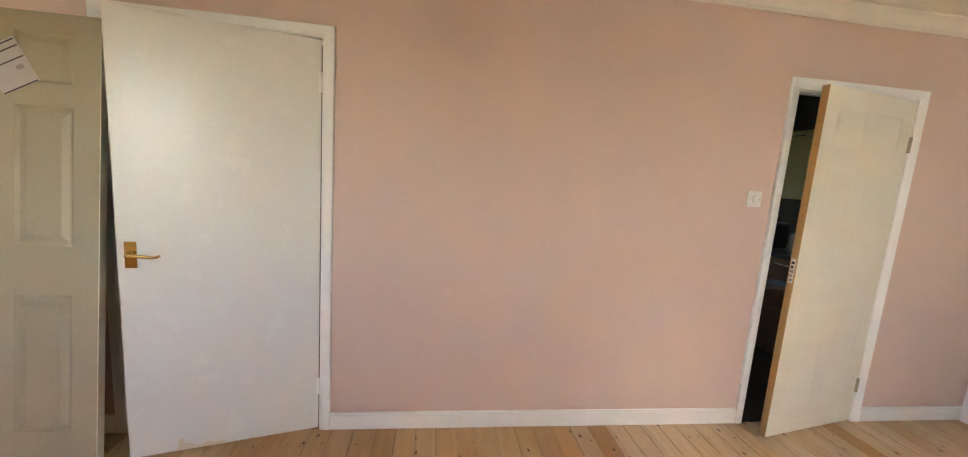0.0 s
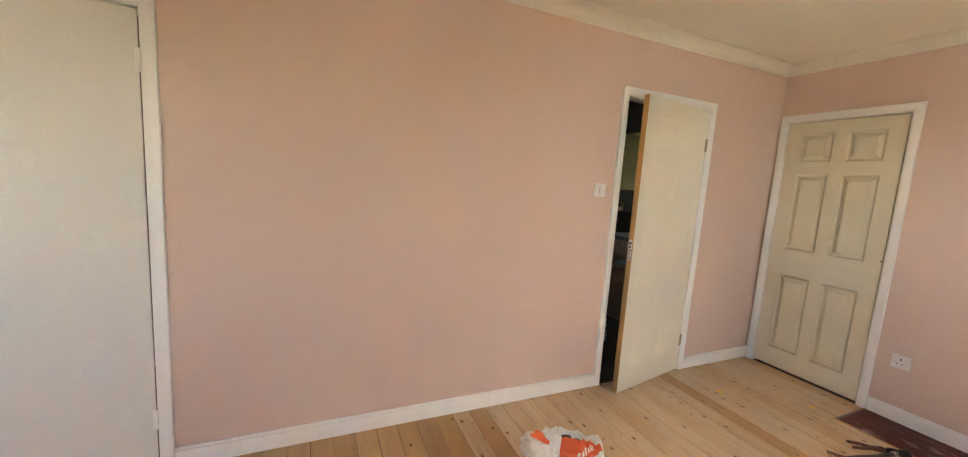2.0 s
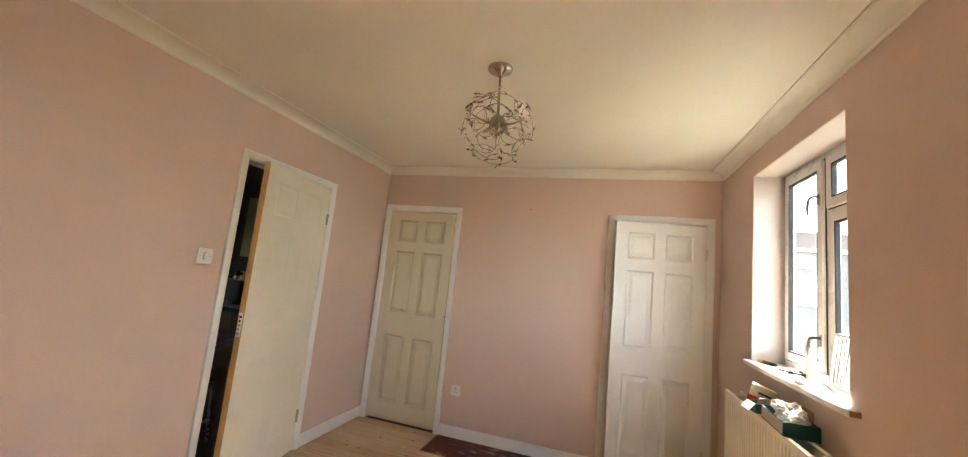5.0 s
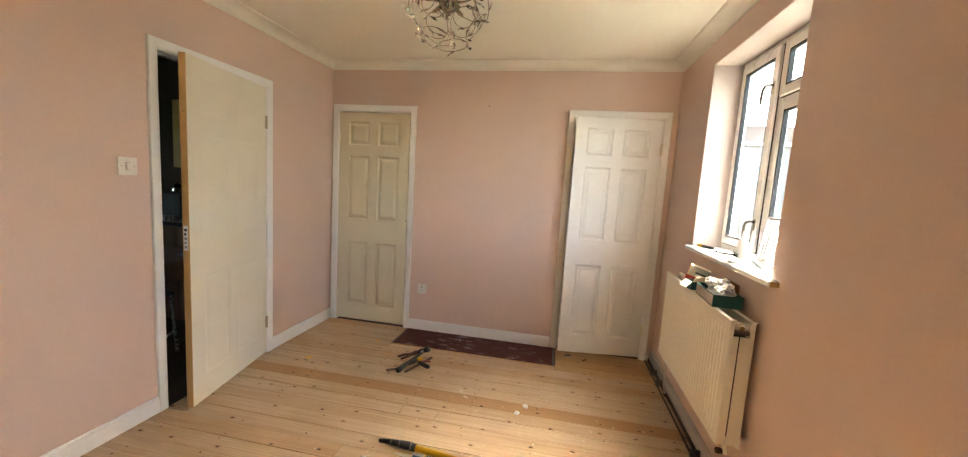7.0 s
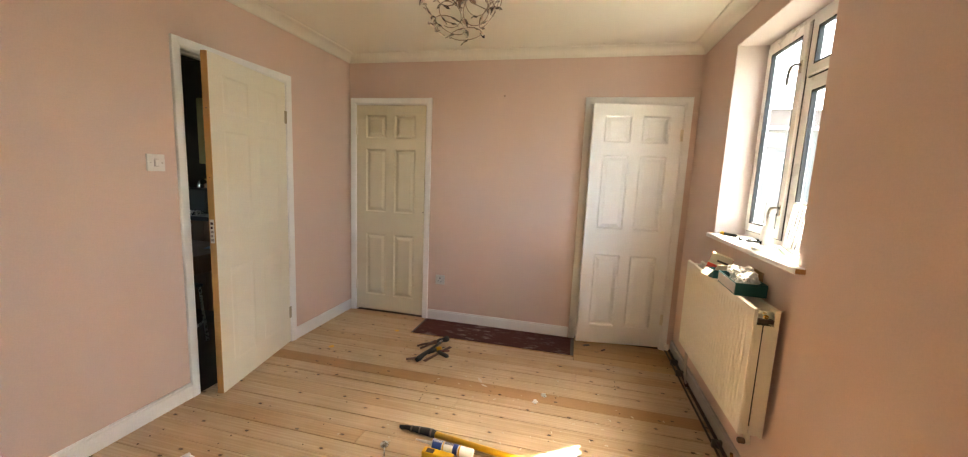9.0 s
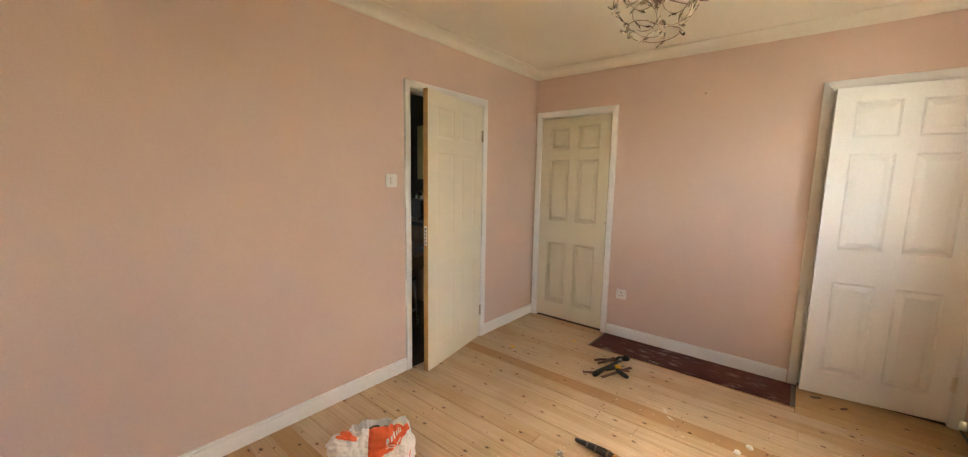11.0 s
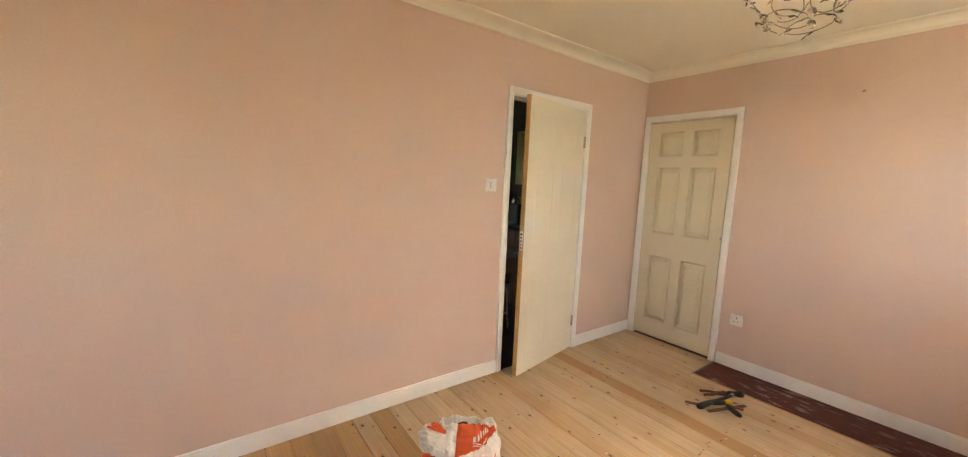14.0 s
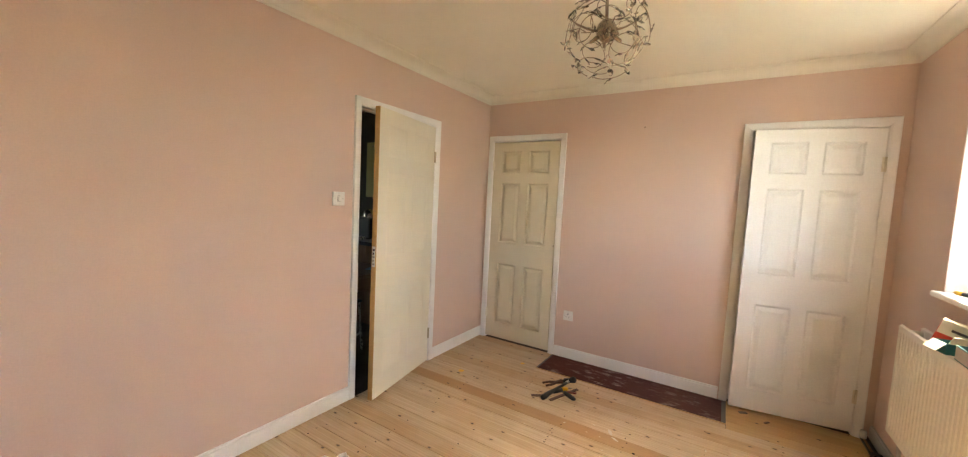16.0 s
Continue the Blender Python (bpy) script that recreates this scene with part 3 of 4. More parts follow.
solid("floor_cupboard", box((E, S - WT, -.06), (E + .65, N + .12, -.003)), UNDER, "cupboard floor coloured dark for the shade under its doors", "floor", "structure")
solid("ground", box((-300, -300, -.16), (300, 300, -.10)), GROUND, "worn grass ground outside the window", "ground", "structure")

# ---- ceiling light ----
def ceiling_lamp(x, y, zc, R):
    ob = thing("ceiling_light", "chrome globe ceiling light of curled wires and crystal leaves", "ceiling light", pose(x, y, H, -2.5))
    rng = random.Random(11)
    c = Vector((0, 0, zc - H))
    part("canopy", lathe([(0, .002), (.060, .002), (.062, -.006), (.058, -.014), (.040, -.026), (.018, -.034), (.012, -.040), (0, -.040)], 32), NICKEL, ob, "domed chrome ceiling rose")
    part("rod", tube([(0, 0, -.03), (0, 0, c.z + .02)], .0065, 12), NICKEL, ob)
    hc = c + Vector((0, 0, .018))
    hub = part("hub", lathe([(r * 1.25, z * 1.25) for r, z in ((0, .036), (.014, .034), (.027, .022), (.034, .004), (.031, -.014), (.020, -.028), (.009, -.036), (0, -.037))], 24, Matrix.Translation(hc)), NICKEL, ob, "polished round hub")
    for k in range(5):
        a = 2 * math.pi * k / 5 + .4
        d = Vector((math.cos(a), math.sin(a), -.55)).normalized()
        m = Matrix.Translation(hc + d * .030) @ d.to_track_quat("Z", "Y").to_matrix().to_4x4()
        part("lamp_holder", lathe([(0, 0), (.009, 0), (.009, .024), (.007, .027), (.007, .042), (.0035, .048), (0, .049)], 12, m), NICKEL, hub)

    cap = Vector((-.66, -.23, -.72)).normalized()
    cap_m = Matrix.Translation(hc + cap * .034) @ cap.to_track_quat("Z", "Y").to_matrix().to_4x4()
    part("hub_cap", lathe([(0, 0), (.014, 0), (.016, .004), (.016, .010), (.011, .014), (.009, .012), (0, .012)], 20, cap_m), CHROME, hub, "bright chrome end cap")
    # two curved arms that carry the upper loops
    for a in (1.95, -1.15):
        e = Vector((math.cos(a), math.sin(a), 0))
        part("arm", tube([hc + e * .03, hc + e * .075 + Vector((0, 0, .012)), hc + e * .12 + Vector((0, 0, .034)), hc + e * .15 + Vector((0, 0, .062))], [.005, .0042, .0036, .003], 8), NICKEL, hub)

    def leaf(length, wide):
        bm = bmesh.new()
        n = 10
        rim = []
        for i in range(n):
            t = i / n * 2 * math.pi
            rim.append(bm.verts.new((wide * math.sin(t) * (0.75 + .25 * math.cos(t)), 0, length * (0.5 - 0.5 * math.cos(t)))))
        a, b = bm.verts.new((0, wide * .38, length * .55)), bm.verts.new((0, -wide * .38, length * .55))
        for i in range(n):
            bm.faces.new((rim[i], rim[(i + 1) % n], a))
            bm.faces.new((rim[(i + 1) % n], rim[i], b))
        bmesh.ops.recalc_face_normals(bm, faces=bm.faces[:])
        return bm

    crystal = mesh_of("crystal_leaf", leaf(.044, .0155), CRYSTAL)
    count = 15
    for k in range(count):
        zz = 1 - 2 * (k + .5) / count
        a = k * 2.39996 + .3
        rr = math.sqrt(max(0, 1 - zz * zz))
        d = Vector((rr * math.cos(a), rr * math.sin(a), zz * .93))
        if d.z > .8:
            d = Vector((d.x * 1.6, d.y * 1.6, .62)).normalized()
        d.normalize()
        u = d.orthogonal().normalized()
        u.rotate(Matrix.Rotation(rng.uniform(0, 6.28), 3, d))
        w = d.cross(u)
        rad = rng.uniform(.34, .48)
        turn = rng.choice((-1, 1))
        pts = [hc + d * .02, c + d * (R * .45) + u * .012] if k % 3 == 0 else []
        steps = 30
        for i in range(steps):
            f = i / (steps - 1)
            ang = turn * f * 2 * math.pi * rng.uniform(1.08, 1.10)
            q = rad * (1.0 - .38 * max(0, f - .65))
            off = (u * math.cos(ang) + w * math.sin(ang)) * q
            pts.append(c + (d + off).normalized() * (R * (.90 + .06 * math.sin(3 * f + k))))
        wire = part("wire_branch", tube(pts, .0019, 6), NICKEL, ob)
        for j in (6, 12, 18, 24, len(pts) - 1):
            p = pts[j]
            out = (p - c).normalized()
            tang = (pts[min(j + 1, len(pts) - 1)] - pts[j - 1]).normalized()
            z = (tang + out * rng.uniform(-.1, .35) + .25 * Vector((rng.uniform(-1, 1), rng.uniform(-1, 1), rng.uniform(-1, .6)))).normalized()
            m = Matrix.Translation(p) @ z.to_track_quat("Z", "Y").to_matrix().to_4x4()
            part("crystal_leaf", crystal, None, wire, at=m)
    # stray tendrils with leaf ends that stick out of the globe
    for a, z0, z1, r1 in ((2.6, .10, .125, .115), (1.9, .12, .15, .09), (0.3, -.02, .03, .19), (3.6, .0, -.02, .205), (1.2, .05, .085, .18)):
        e = Vector((math.cos(a), math.sin(a), 0))
        p0, p1 = c + e * R * .6 + Vector((0, 0, z0)), c + e * r1 + Vector((0, 0, z1))
        if z0 >= .10:
            p0 = c + Vector((0, 0, z0 + .03))
        mid = (p0 + p1) / 2 + Vector((0, 0, .012))
        wire = part("tendril", tube([p0, mid, p1], .0022, 6), NICKEL, ob)
        z = (p1 - mid).normalized()
        part("crystal_leaf", crystal, None, wire, at=Matrix.Translation(p1) @ z.to_track_quat("Z", "Y").to_matrix().to_4x4())
    return ob


ceiling_lamp(2.003, .328, 2.126, .178)

# ---- switch, socket, screw ----
sw = thing("light_switch", "white plastic single rocker light switch on the pink wall", "switch", pose(1.935, N, 1.378))
plate = part("plate", box((-.044, -.011, -.044), (.044, 0, .044), .003, 3), SWITCH, sw)
# Grey plate behind the rocker draws the shade around its edges.
part("rocker_shade", box((-.0115, -.0113, -.019), (.0115, -.0105, .019)), GREYINK, sw, "grey plate painting the shade round the rocker")
part("rocker", box((-.0095, -.018, -.017), (.0095, -.010, .017), .002), SWITCH, sw, "white rocker")
for x in (-.030, .030):
    part("screw", lathe([(0, .0), (.0035, 0), (.003, .0012), (0, .0012)], 10, pose(x, -.011, 0, 90)), STEEL, sw)

so = thing("wall_socket", "white plastic single switched wall socket above the skirting", "socket", pose(E, .978, .397, 0, 0, -90))
part("plate", box((-.044, -.013, -.044), (.044, 0, .044), .003, 3), SWITCH, so)
part("switch_rocker", box((.012, -.0165, .012), (.026, -.012, .030), .0015), SWITCH, so)
part("pin_hole", box((-.004, -.0142, .010), (.004, -.0125, .022)), BLACK, so)
for x in (-.016, .010):
    part("pin_hole", box((x - .004, -.0142, -.016), (x + .004, -.0125, -.010)), BLACK, so)
for x in (-.030, .030):
    part("screw", lathe([(0, .0), (.0035, 0), (.003, .0012), (0, .0012)], 10, pose(x, -.013, 0, 90)), STEEL, so)

solid("wall_plug", lathe([(0, 0), (.006, 0), (.005, .004), (.002, .005), (0, .004)], 10), PLUG, "small brown plastic plug stuck in the pink wall", "wall plug", m=pose(E, .446, 2.068, 0, -90) @ Matrix.Scale(1.4, 4))


# ---- radiator and pipes ----
def fluted_panel(x0, x1, z0, z1, y, depth):
    """A pressed steel panel with upright flutes and plain edges, facing +y."""
    bm = bmesh.new()
    pitch = .0333
    n = int((x1 - x0 - .06) / pitch)
    xs, ys = [x0, x0 + .004, x0 + .03], [-depth, 0, 0]
    for i in range(n):
        b = x0 + .03 + i * (x1 - x0 - .06) / n
        p = (x1 - x0 - .06) / n
        for f, v in ((.30, 0), (.42, -.0035), (.78, -.0035), (.90, 0)):
            xs.append(b + p * f)
            ys.append(v)
    xs += [x1 - .03, x1 - .004, x1]
    ys += [0, 0, -depth]
    zs = [(z0, 0, -.010), (z0 + .006, 0, 0), (z0 + .030, 0, 0), (z0 + .045, 1, 0), (z1 - .045, 1, 0), (z1 - .030, 0, 0), (z1 - .006, 0, 0), (z1, 0, -.010)]
    rows = [[bm.verts.new((x, y + (v * k if v > -depth else v) + o, z)) for x, v in zip(xs, ys)] for z, k, o in zs]
    for p, q in zip(rows, rows[1:]):
        for i in range(len(xs) - 1):
            bm.faces.new((p[i], p[i + 1], q[i + 1], q[i]))
    bmesh.ops.recalc_face_normals(bm, faces=bm.faces[:])
    cube(bm, (x0 + .005, y - depth, z0 + .004), (x1 - .005, y - .0095, z1 - .004), .002)
    return bm


rad = thing("radiator", "cream double-panel steel radiator fixed under the window", "radiator")
RX0, RX1, RZ0, RZ1 = 2.095, 3.095, .335, .900
part("front_panel", fluted_panel(RX0, RX1, RZ0, RZ1, -.955, .013), RAD, rad, "fluted front panel")
part("back_panel", fluted_panel(RX0, RX1, RZ0, RZ1, -1.032, .016), RAD, rad, "plain back panel")
for x in (RX0 + .03, RX1 - .03):
    for z in (RZ0 + .03, RZ1 - .03):
        part("connector", tube([(x, -1.035, z), (x, -.966, z)], .014, 12), RAD, rad)
for x in (RX0 + .001, RX1 - .004):
    part("side_return", box((x, -.990, RZ0 + .01), (x + .003, -.958, RZ1 - .07)), RAD, rad)
    part("side_return", box((x, -1.034, RZ0 + .01), (x + .003, -.996, RZ1 - .07)), RAD, rad)
# A black block between the panels stands for the shade in there.
part("gap_block", box((RX0 + .02, -1.030, RZ0 + .03), (RX1 - .02, -.970, RZ1 - .075)), BLACK, rad, "black block standing for the shade inside the radiator")
bl = part("bleed_valve", lathe([(0, 0), (.014, 0), (.014, .012), (.009, .014), (.009, .022), (0, .022)], 14, pose(RX0 + .022, -.998, RZ1 - .032, 0, -90)), BRASS, rad, "brass bleed valve")
part("end_tee", tube([(RX0 + .03, -1.03, RZ1 - .032), (RX0 + .012, -1.0, RZ1 - .032), (RX0 + .03, -.972, RZ1 - .032)], .013, 10), RAD, rad)
part("bracket", box((RX0 + .006, -1.036, RZ1 - .062), (RX0 + .035, -.975, RZ1 - .047)), DARKSTEEL, rad)
for x in (RX0 + .10, RX1 - .10):
    part("wall_bracket", box((x - .02, S + .001, RZ0 + .05), (x + .02, -1.049, RZ1 - .05)), STEEL, rad)
vz = RZ0 - .012
part("lockshield_valve", tube([(RX0 + .04, -.995, RZ0 + .02), (RX0 + .012, -.995, RZ0 + .0), (RX0 - .008, -.993, vz - .014)], [.011, .013, .010], 12), RAD, rad, "cream painted lockshield valve")
part("valve_cap", lathe([(0, 0), (.013, 0), (.013, .022), (.010, .026), (0, .026)], 12, pose(RX0 + .002, -.985, vz - .008, -90)), COPPER, rad)
part("flow_valve", tube([(RX1 - .04, -1.0, RZ0 + .02), (RX1 - .04, -1.0, RZ0 - .03), (RX1 - .04, -1.01, .10), (RX1 - .04, -1.03, .03)], [.010, .010, .006, .006], 12), GREYSKIRT, rad, "feed pipe and valve")

pipes = thing("heating_pipes", "dark tarnished heating pipes along the foot of the wall", "pipes")
part("pipe", tube([(E - .03, S + .036, .030), (3.2, S + .036, .030), (1.0, S + .036, .030), (W + .2, S + .036, .030)], .0095, 10), COPPER, pipes)
part("pipe", tube([(E - .03, S + .056, .009), (3.2, S + .056, .009), (1.0, S + .056, .009), (W + .2, S + .056, .009)], .0062, 10), COPPER, pipes)
part("elbow", tube([(RX1 - .04, -1.02, .06), (RX1 - .035, S + .045, .034), (RX1 + .02, S + .036, .030)], .012, 10), COPPER, pipes)
for x in (3.45, 3.28, 2.50):
    part("pipe_clip", box((x - .010, S + .0165, .0), (x + .010, S + .066, .042), .003), DARKSTEEL, pipes)
part("compression_joint", lathe([(0, -.03), (.013, -.028), (.017, -.010), (.017, .010), (.013, .028), (0, .03)], 6, pose(2.29, S + .036, .030, 0, 90)), BRASS, pipes, "brass compression joint")
part("drain_cock", tube([(2.29, S + .036, .035), (2.29, S + .048, .085), (2.282, S + .058, .125)], [.010, .009, .006], 10), BRASS, pipes, "brass drain tap")
part("thermostat_body", lathe([(0, 0), (.017, 0), (.019, .02), (.016, .045), (0, .048)], 14, pose(E - .075, S + .06, .035)), SWITCH, pipes, "white plastic valve head")

# ---- boxes standing on the radiator ----
def open_box(ob, w, d, h, t, material, name="carton"):
    bm = box((-w / 2, -d / 2, 0), (w / 2, d / 2, t))
    for a, b in (((-w / 2, -d / 2, 0), (w / 2, -d / 2 + t, h)), ((-w / 2, d / 2 - t, 0), (w / 2, d / 2, h)),
                 ((-w / 2, -d / 2 + t, 0), (-w / 2 + t, d / 2 - t, h)), ((w / 2 - t, -d / 2 + t, 0), (w / 2, d / 2 - t, h))):
        cube(bm, a, b)
    return part(name, bm, material, ob)


tray = thing("teal_box", "open teal cardboard box full of white bulbs on the radiator", "box", pose(2.405, -1.012, RZ1, 0, 0, -3))
open_box(tray, .262, .126, .057, .003, TEAL)
part("label_panel", box((-.125, .0632, .006), (.125, .0645, .052)), PAPER, tray, "pale label along the side")


part("back_flap", box((-.06, -.0655, .04), (.115, -.0635, .098)), KRAFT, tray, "torn brown card standing up")


def bulb():
    return lathe([(r * .62, z * .62 - .03) for r, z in ((0, 0), (.012, 0), (.0135, .022), (.016, .030), (.026, .050), (.030, .066), (.027, .083), (.016, .096), (0, .100))], 18)


rng = random.Random(5)
bulb_me = mesh_of("light_bulb", bulb(), WHITEPRINT)
for k, (x, y) in enumerate(((-.075, .02), (-.07, -.025), (-.02, .02), (-.02, -.03), (.03, .02), (.035, -.025), (.08, .01))):
    ob = new("light_bulb", bulb_me)
    ob.matrix_world = tray.matrix_world @ pose(x, y, .034 + rng.uniform(0, .012), rng.uniform(40, 130), rng.uniform(-30, 30), rng.uniform(0, 360))
    tagged(ob, "loose white light bulb in the teal box", "light bulb", "bulbs in the box")


def crumple(r, seed, squash=.75, rough=1.0):
    bm = bmesh.new()
    bmesh.ops.create_icosphere(bm, subdivisions=3, radius=r)
    for v in bm.verts:
        n = noise.noise(v.co * (2.2 / r) * .5 + Vector((seed, 0, 0)))
        q = noise.noise(v.co * (5.5 / r) * .5 + Vector((0, seed, 0)))
        v.co *= 1 + rough * (.32 * n + .22 * q)
        v.co.z *= squash
    return bm


for k, (x, y, z, r) in enumerate(((-.01, .02, .084, .030), (.055, .02, .080, .028), (-.07, -.01, .078, .028), (.02, -.025, .088, .026), (.10, .0, .074, .024), (-.095, .03, .070, .022))):
    solid("tissue", crumple(r, k * 3.1, .85, 1.9), TISSUE, "crumpled white tissue in the teal box", "tissue", group="tissues in the box", m=tray.matrix_world @ pose(x, y, z))

flapbox = thing("small_box", "opened teal and cream carton on the radiator", "box", pose(2.635, -.995, RZ1, 0, 0, 10))
open_box(flapbox, .078, .11, .045, .003, TEAL)
part("flap", box((-.037, .0, -.001), (.037, .045, .001)), CARD, flapbox, "open cream flap", at=pose(0, .054, .045, -48))
part("flap", box((-.001, -.05, 0), (.001, .05, .04)), CARD, flapbox, "open cream flap", at=pose(-.039, 0, .045, 0, -35))
packet = thing("red_packet", "red and cream printed packet standing on the radiator", "packet", pose(2.745, -1.012, RZ1 + .002, 0, -16, 64) @ Matrix.Scale(.88, 4))
part("carton", box((-.062, -.025, 0), (.062, .025, .118), .003), CARD, packet)
part("red_band", box((-.0626, .0246, .0), (.0626, .0262, .050)), RED, packet, "red printed band")
part("red_band", box((-.0632, -.0252, .0), (-.0618, .0252, .118)), RED, packet, "red printed side")
part("red_band", box((.0618, -.0252, .0), (.0632, .0252, .118)), RED, packet, "red printed side")
part("print_bar", box((-.045, .0251, .072), (.02, .0258, .084)), INK, packet)
part("print_bar", box((-.045, .0251, .056), (.00, .0258, .062)), RED, packet)

# ---- on the sill ----
SZ = 1.0905
pen = thing("marker_pen", "black and yellow marker lying on the window sill", "pen", pose(2.955, -1.125, SZ + .009, 0, 90, 20))
part("barrel", lathe([(0, -.06), (.008, -.06), (.009, -.05), (.009, .03), (0, .03)], 14), BLACK, pen)
part("cap", lathe([(0, .030), (.0095, .030), (.0095, .060), (.006, .072), (0, .072)], 14), YELLOW, pen, "yellow cap")


def clear_dish(name, label, r, h, m):
    return solid(name, lathe([(0, .001), (r * .8, .001), (r, h * .4), (r, h), (r - .003, h), (r - .004, h * .4), (r * .75, .004), (0, .004)], 24), CRYSTAL, label, "dish", m=m)


clear_dish("glass_dish", "clear glass dish with fittings on the window sill", .050, .022, pose(2.70, -1.135, SZ))
clear_dish("glass_dish", "small clear glass dish on the window sill", .036, .030, pose(2.59, -1.115, SZ))
for k, (x, y, rz) in enumerate(((2.74, -1.10, 30), (2.645, -1.085, 110), (2.54, -1.16, 70), (2.615, -1.18, 160), (2.69, -1.14, 15), (2.50, -1.10, 140))):
    solid("curtain_hook", tube([(-.028, 0, .004), (-.01, .010, .006), (.012, -.008, .010), (.026, .006, .006), (.030, .016, .004)], .0035, 8), STEEL,
                 "small metal fitting lying on the sill", "fitting", group="fittings on the sill", m=pose(x, y, SZ, 0, 0, rz))
lid = solid("plastic_lid", lathe([(0, 0), (.050, 0), (.054, .004), (.054, .014), (.050, .016), (0, .013)], 28), WHITEPRINT, "white plastic lid on the window sill", "lid", m=pose(2.43, -1.10, SZ))
brush = thing("paint_brush", "pale green and blue handled brush on the window sill", "brush", pose(2.27, -1.105, SZ + .012, 0, 0, -12))
part("handle", tube([(-.09, 0, .008), (-.05, .012, .020), (0, .018, .028), (.06, .010, .016), (.10, 0, .0)], [.008, .010, .010, .009, .007], 10), paint("pale_green_plastic", (.45, .60, .55), .35), brush)
part("grip", box((.03, -.03, -.010), (.12, -.012, .006), .005), BLUE, brush, "blue plastic grip")
tray_w = thing("slatted_tray", "white slatted plastic tray leaning against the window glass", "tray", pose(2.33, -1.215, SZ + .001, 7))
part("rim", ring_frame(-.20, .20, 0, .235, .014, -.008, .008, .003), WHITEPRINT, tray_w)
for k in range(13):
    part("slat", box((-.182 + .0285 * k, -.004, .012), (-.168 + .0285 * k, .004, .225), .002), WHITEPRINT, tray_w)
bottle = solid("squeeze_bottle", lathe([(0, 0), (.026, 0), (.028, .006), (.028, .085), (.020, .105), (.009, .112), (.008, .135), (.004, .15), (0, .15)], 20), WHITEPRINT, "white plastic squeeze bottle on the window sill", "bottle", m=pose(2.60, -1.175, SZ))

# ---- things on the floor ----
def crease(p, f, seed):
    return abs(noise.noise(p * f + Vector((seed, seed * 1.7, seed * .3))))


def bag():
    ob = thing("carrier_bag", "crumpled white and orange plastic carrier bag of rubbish", "bag", pose(1.300, 1.190, .001, 0, 0, -36) @ Matrix.Scale(1.12, 4))
    seg, rows, high = 220, 88, .252

    def skin(a, f):
        ca, sa = math.cos(a), math.sin(a)
        w = .126 + .010 * math.sin(2.6 * f) - .014 * f ** 4
        d = .092 + .022 * math.sin(2.4 * f) - .084 * f ** 2.0
        x = w * math.copysign(abs(ca) ** .62, ca)
        y = d * math.copysign(abs(sa) ** .62, sa)
        z = high * f
        p = Vector((x, y, z * .75))
        q = .010 * noise.noise(p * 8 + Vector((1, 2, 3))) - .026 * crease(p, 14, 3) - .017 * crease(p, 31, 8) - .008 * crease(p, 75, 5) + .012
        out = Vector((ca, sa * 1.3, 0)).normalized() * q
        lift = 0
        if f > .72:
            g = (f - .72) / .28
            lift = g * (.012 * noise.noise(Vector((ca * 4, sa * 4, 9))) + .006 * noise.noise(Vector((ca * 11, sa * 11, 2))))
            if sa > 0:
                lift += g * (.014 * math.exp(-((ca + .30) / .22) ** 2) + .010 * math.exp(-((ca - .62) / .22) ** 2))
            else:
                lift += g * .010 * math.exp(-((ca + .15) / .35) ** 2)
        return Vector((x, y, max(0, z + lift))) + out

    bm = bmesh.new()
    grid = [[bm.verts.new(skin(2 * math.pi * k / seg, j / (rows - 1))) for k in range(seg)] for j in range(rows)]
    for sc, dz in ((.965, -.001), (.93, -.010), (.90, -.035), (.84, -.08)):
        grid.append([bm.verts.new((v.co.x * sc, v.co.y * sc, v.co.z + dz)) for v in grid[rows - 1]])

    def shade(f, a):
        ca, sa = math.cos(a), math.sin(a)
        low = .62 + .30 * max(0, ca + .12)
        if sa < 0 and -.17 < ca < .93 and f > low:
            return 1
        if ca < -.62 and sa < .4 and f < .40:
            return 1
        return 0
    for j in range(len(grid) - 1):
        for k in range(seg):
            fc = bm.faces.new((grid[j][k], grid[j][(k + 1) % seg], grid[j + 1][(k + 1) % seg], grid[j + 1][k]))
            fc.smooth = True
            fc.material_index = shade(j / (rows - 1), 2 * math.pi * (k + .5) / seg) if j < rows - 1 else 0
    bm.faces.new(grid[0][::-1])
    body = part("bag_body", bm, (BAGWHITE, ORANGE), ob)

    def printed(a0, f0, a1, f1, h, m):
        """A line of print that follows the skin of the bag."""
        strip = bmesh.new()
        n = 14
        lines = []
        for i in range(n + 1):
            a = a0 + (a1 - a0) * i / n
            f = f0 + (f1 - f0) * i / n
            lines.append([strip.verts.new(skin(a, f + g * h) + Vector((math.cos(a), math.sin(a) * 1.3, .1)).normalized() * .0032) for g in (0, .5, 1)])
        for p, q in zip(lines, lines[1:]):
            for i in (0, 1):
                strip.faces.new((p[i], q[i], q[i + 1], p[i + 1]))
        part("print_bar", strip, m, body)
    r = math.radians
    for i in range(6):
        printed(r(274 + 5.6 * i), .815 + .018 * i, r(277.4 + 5.6 * i), .826 + .018 * i, .062 - .014 * (i % 2), WHITEPRINT)
    printed(r(274), .765, r(285), .795, .014, WHITEPRINT)
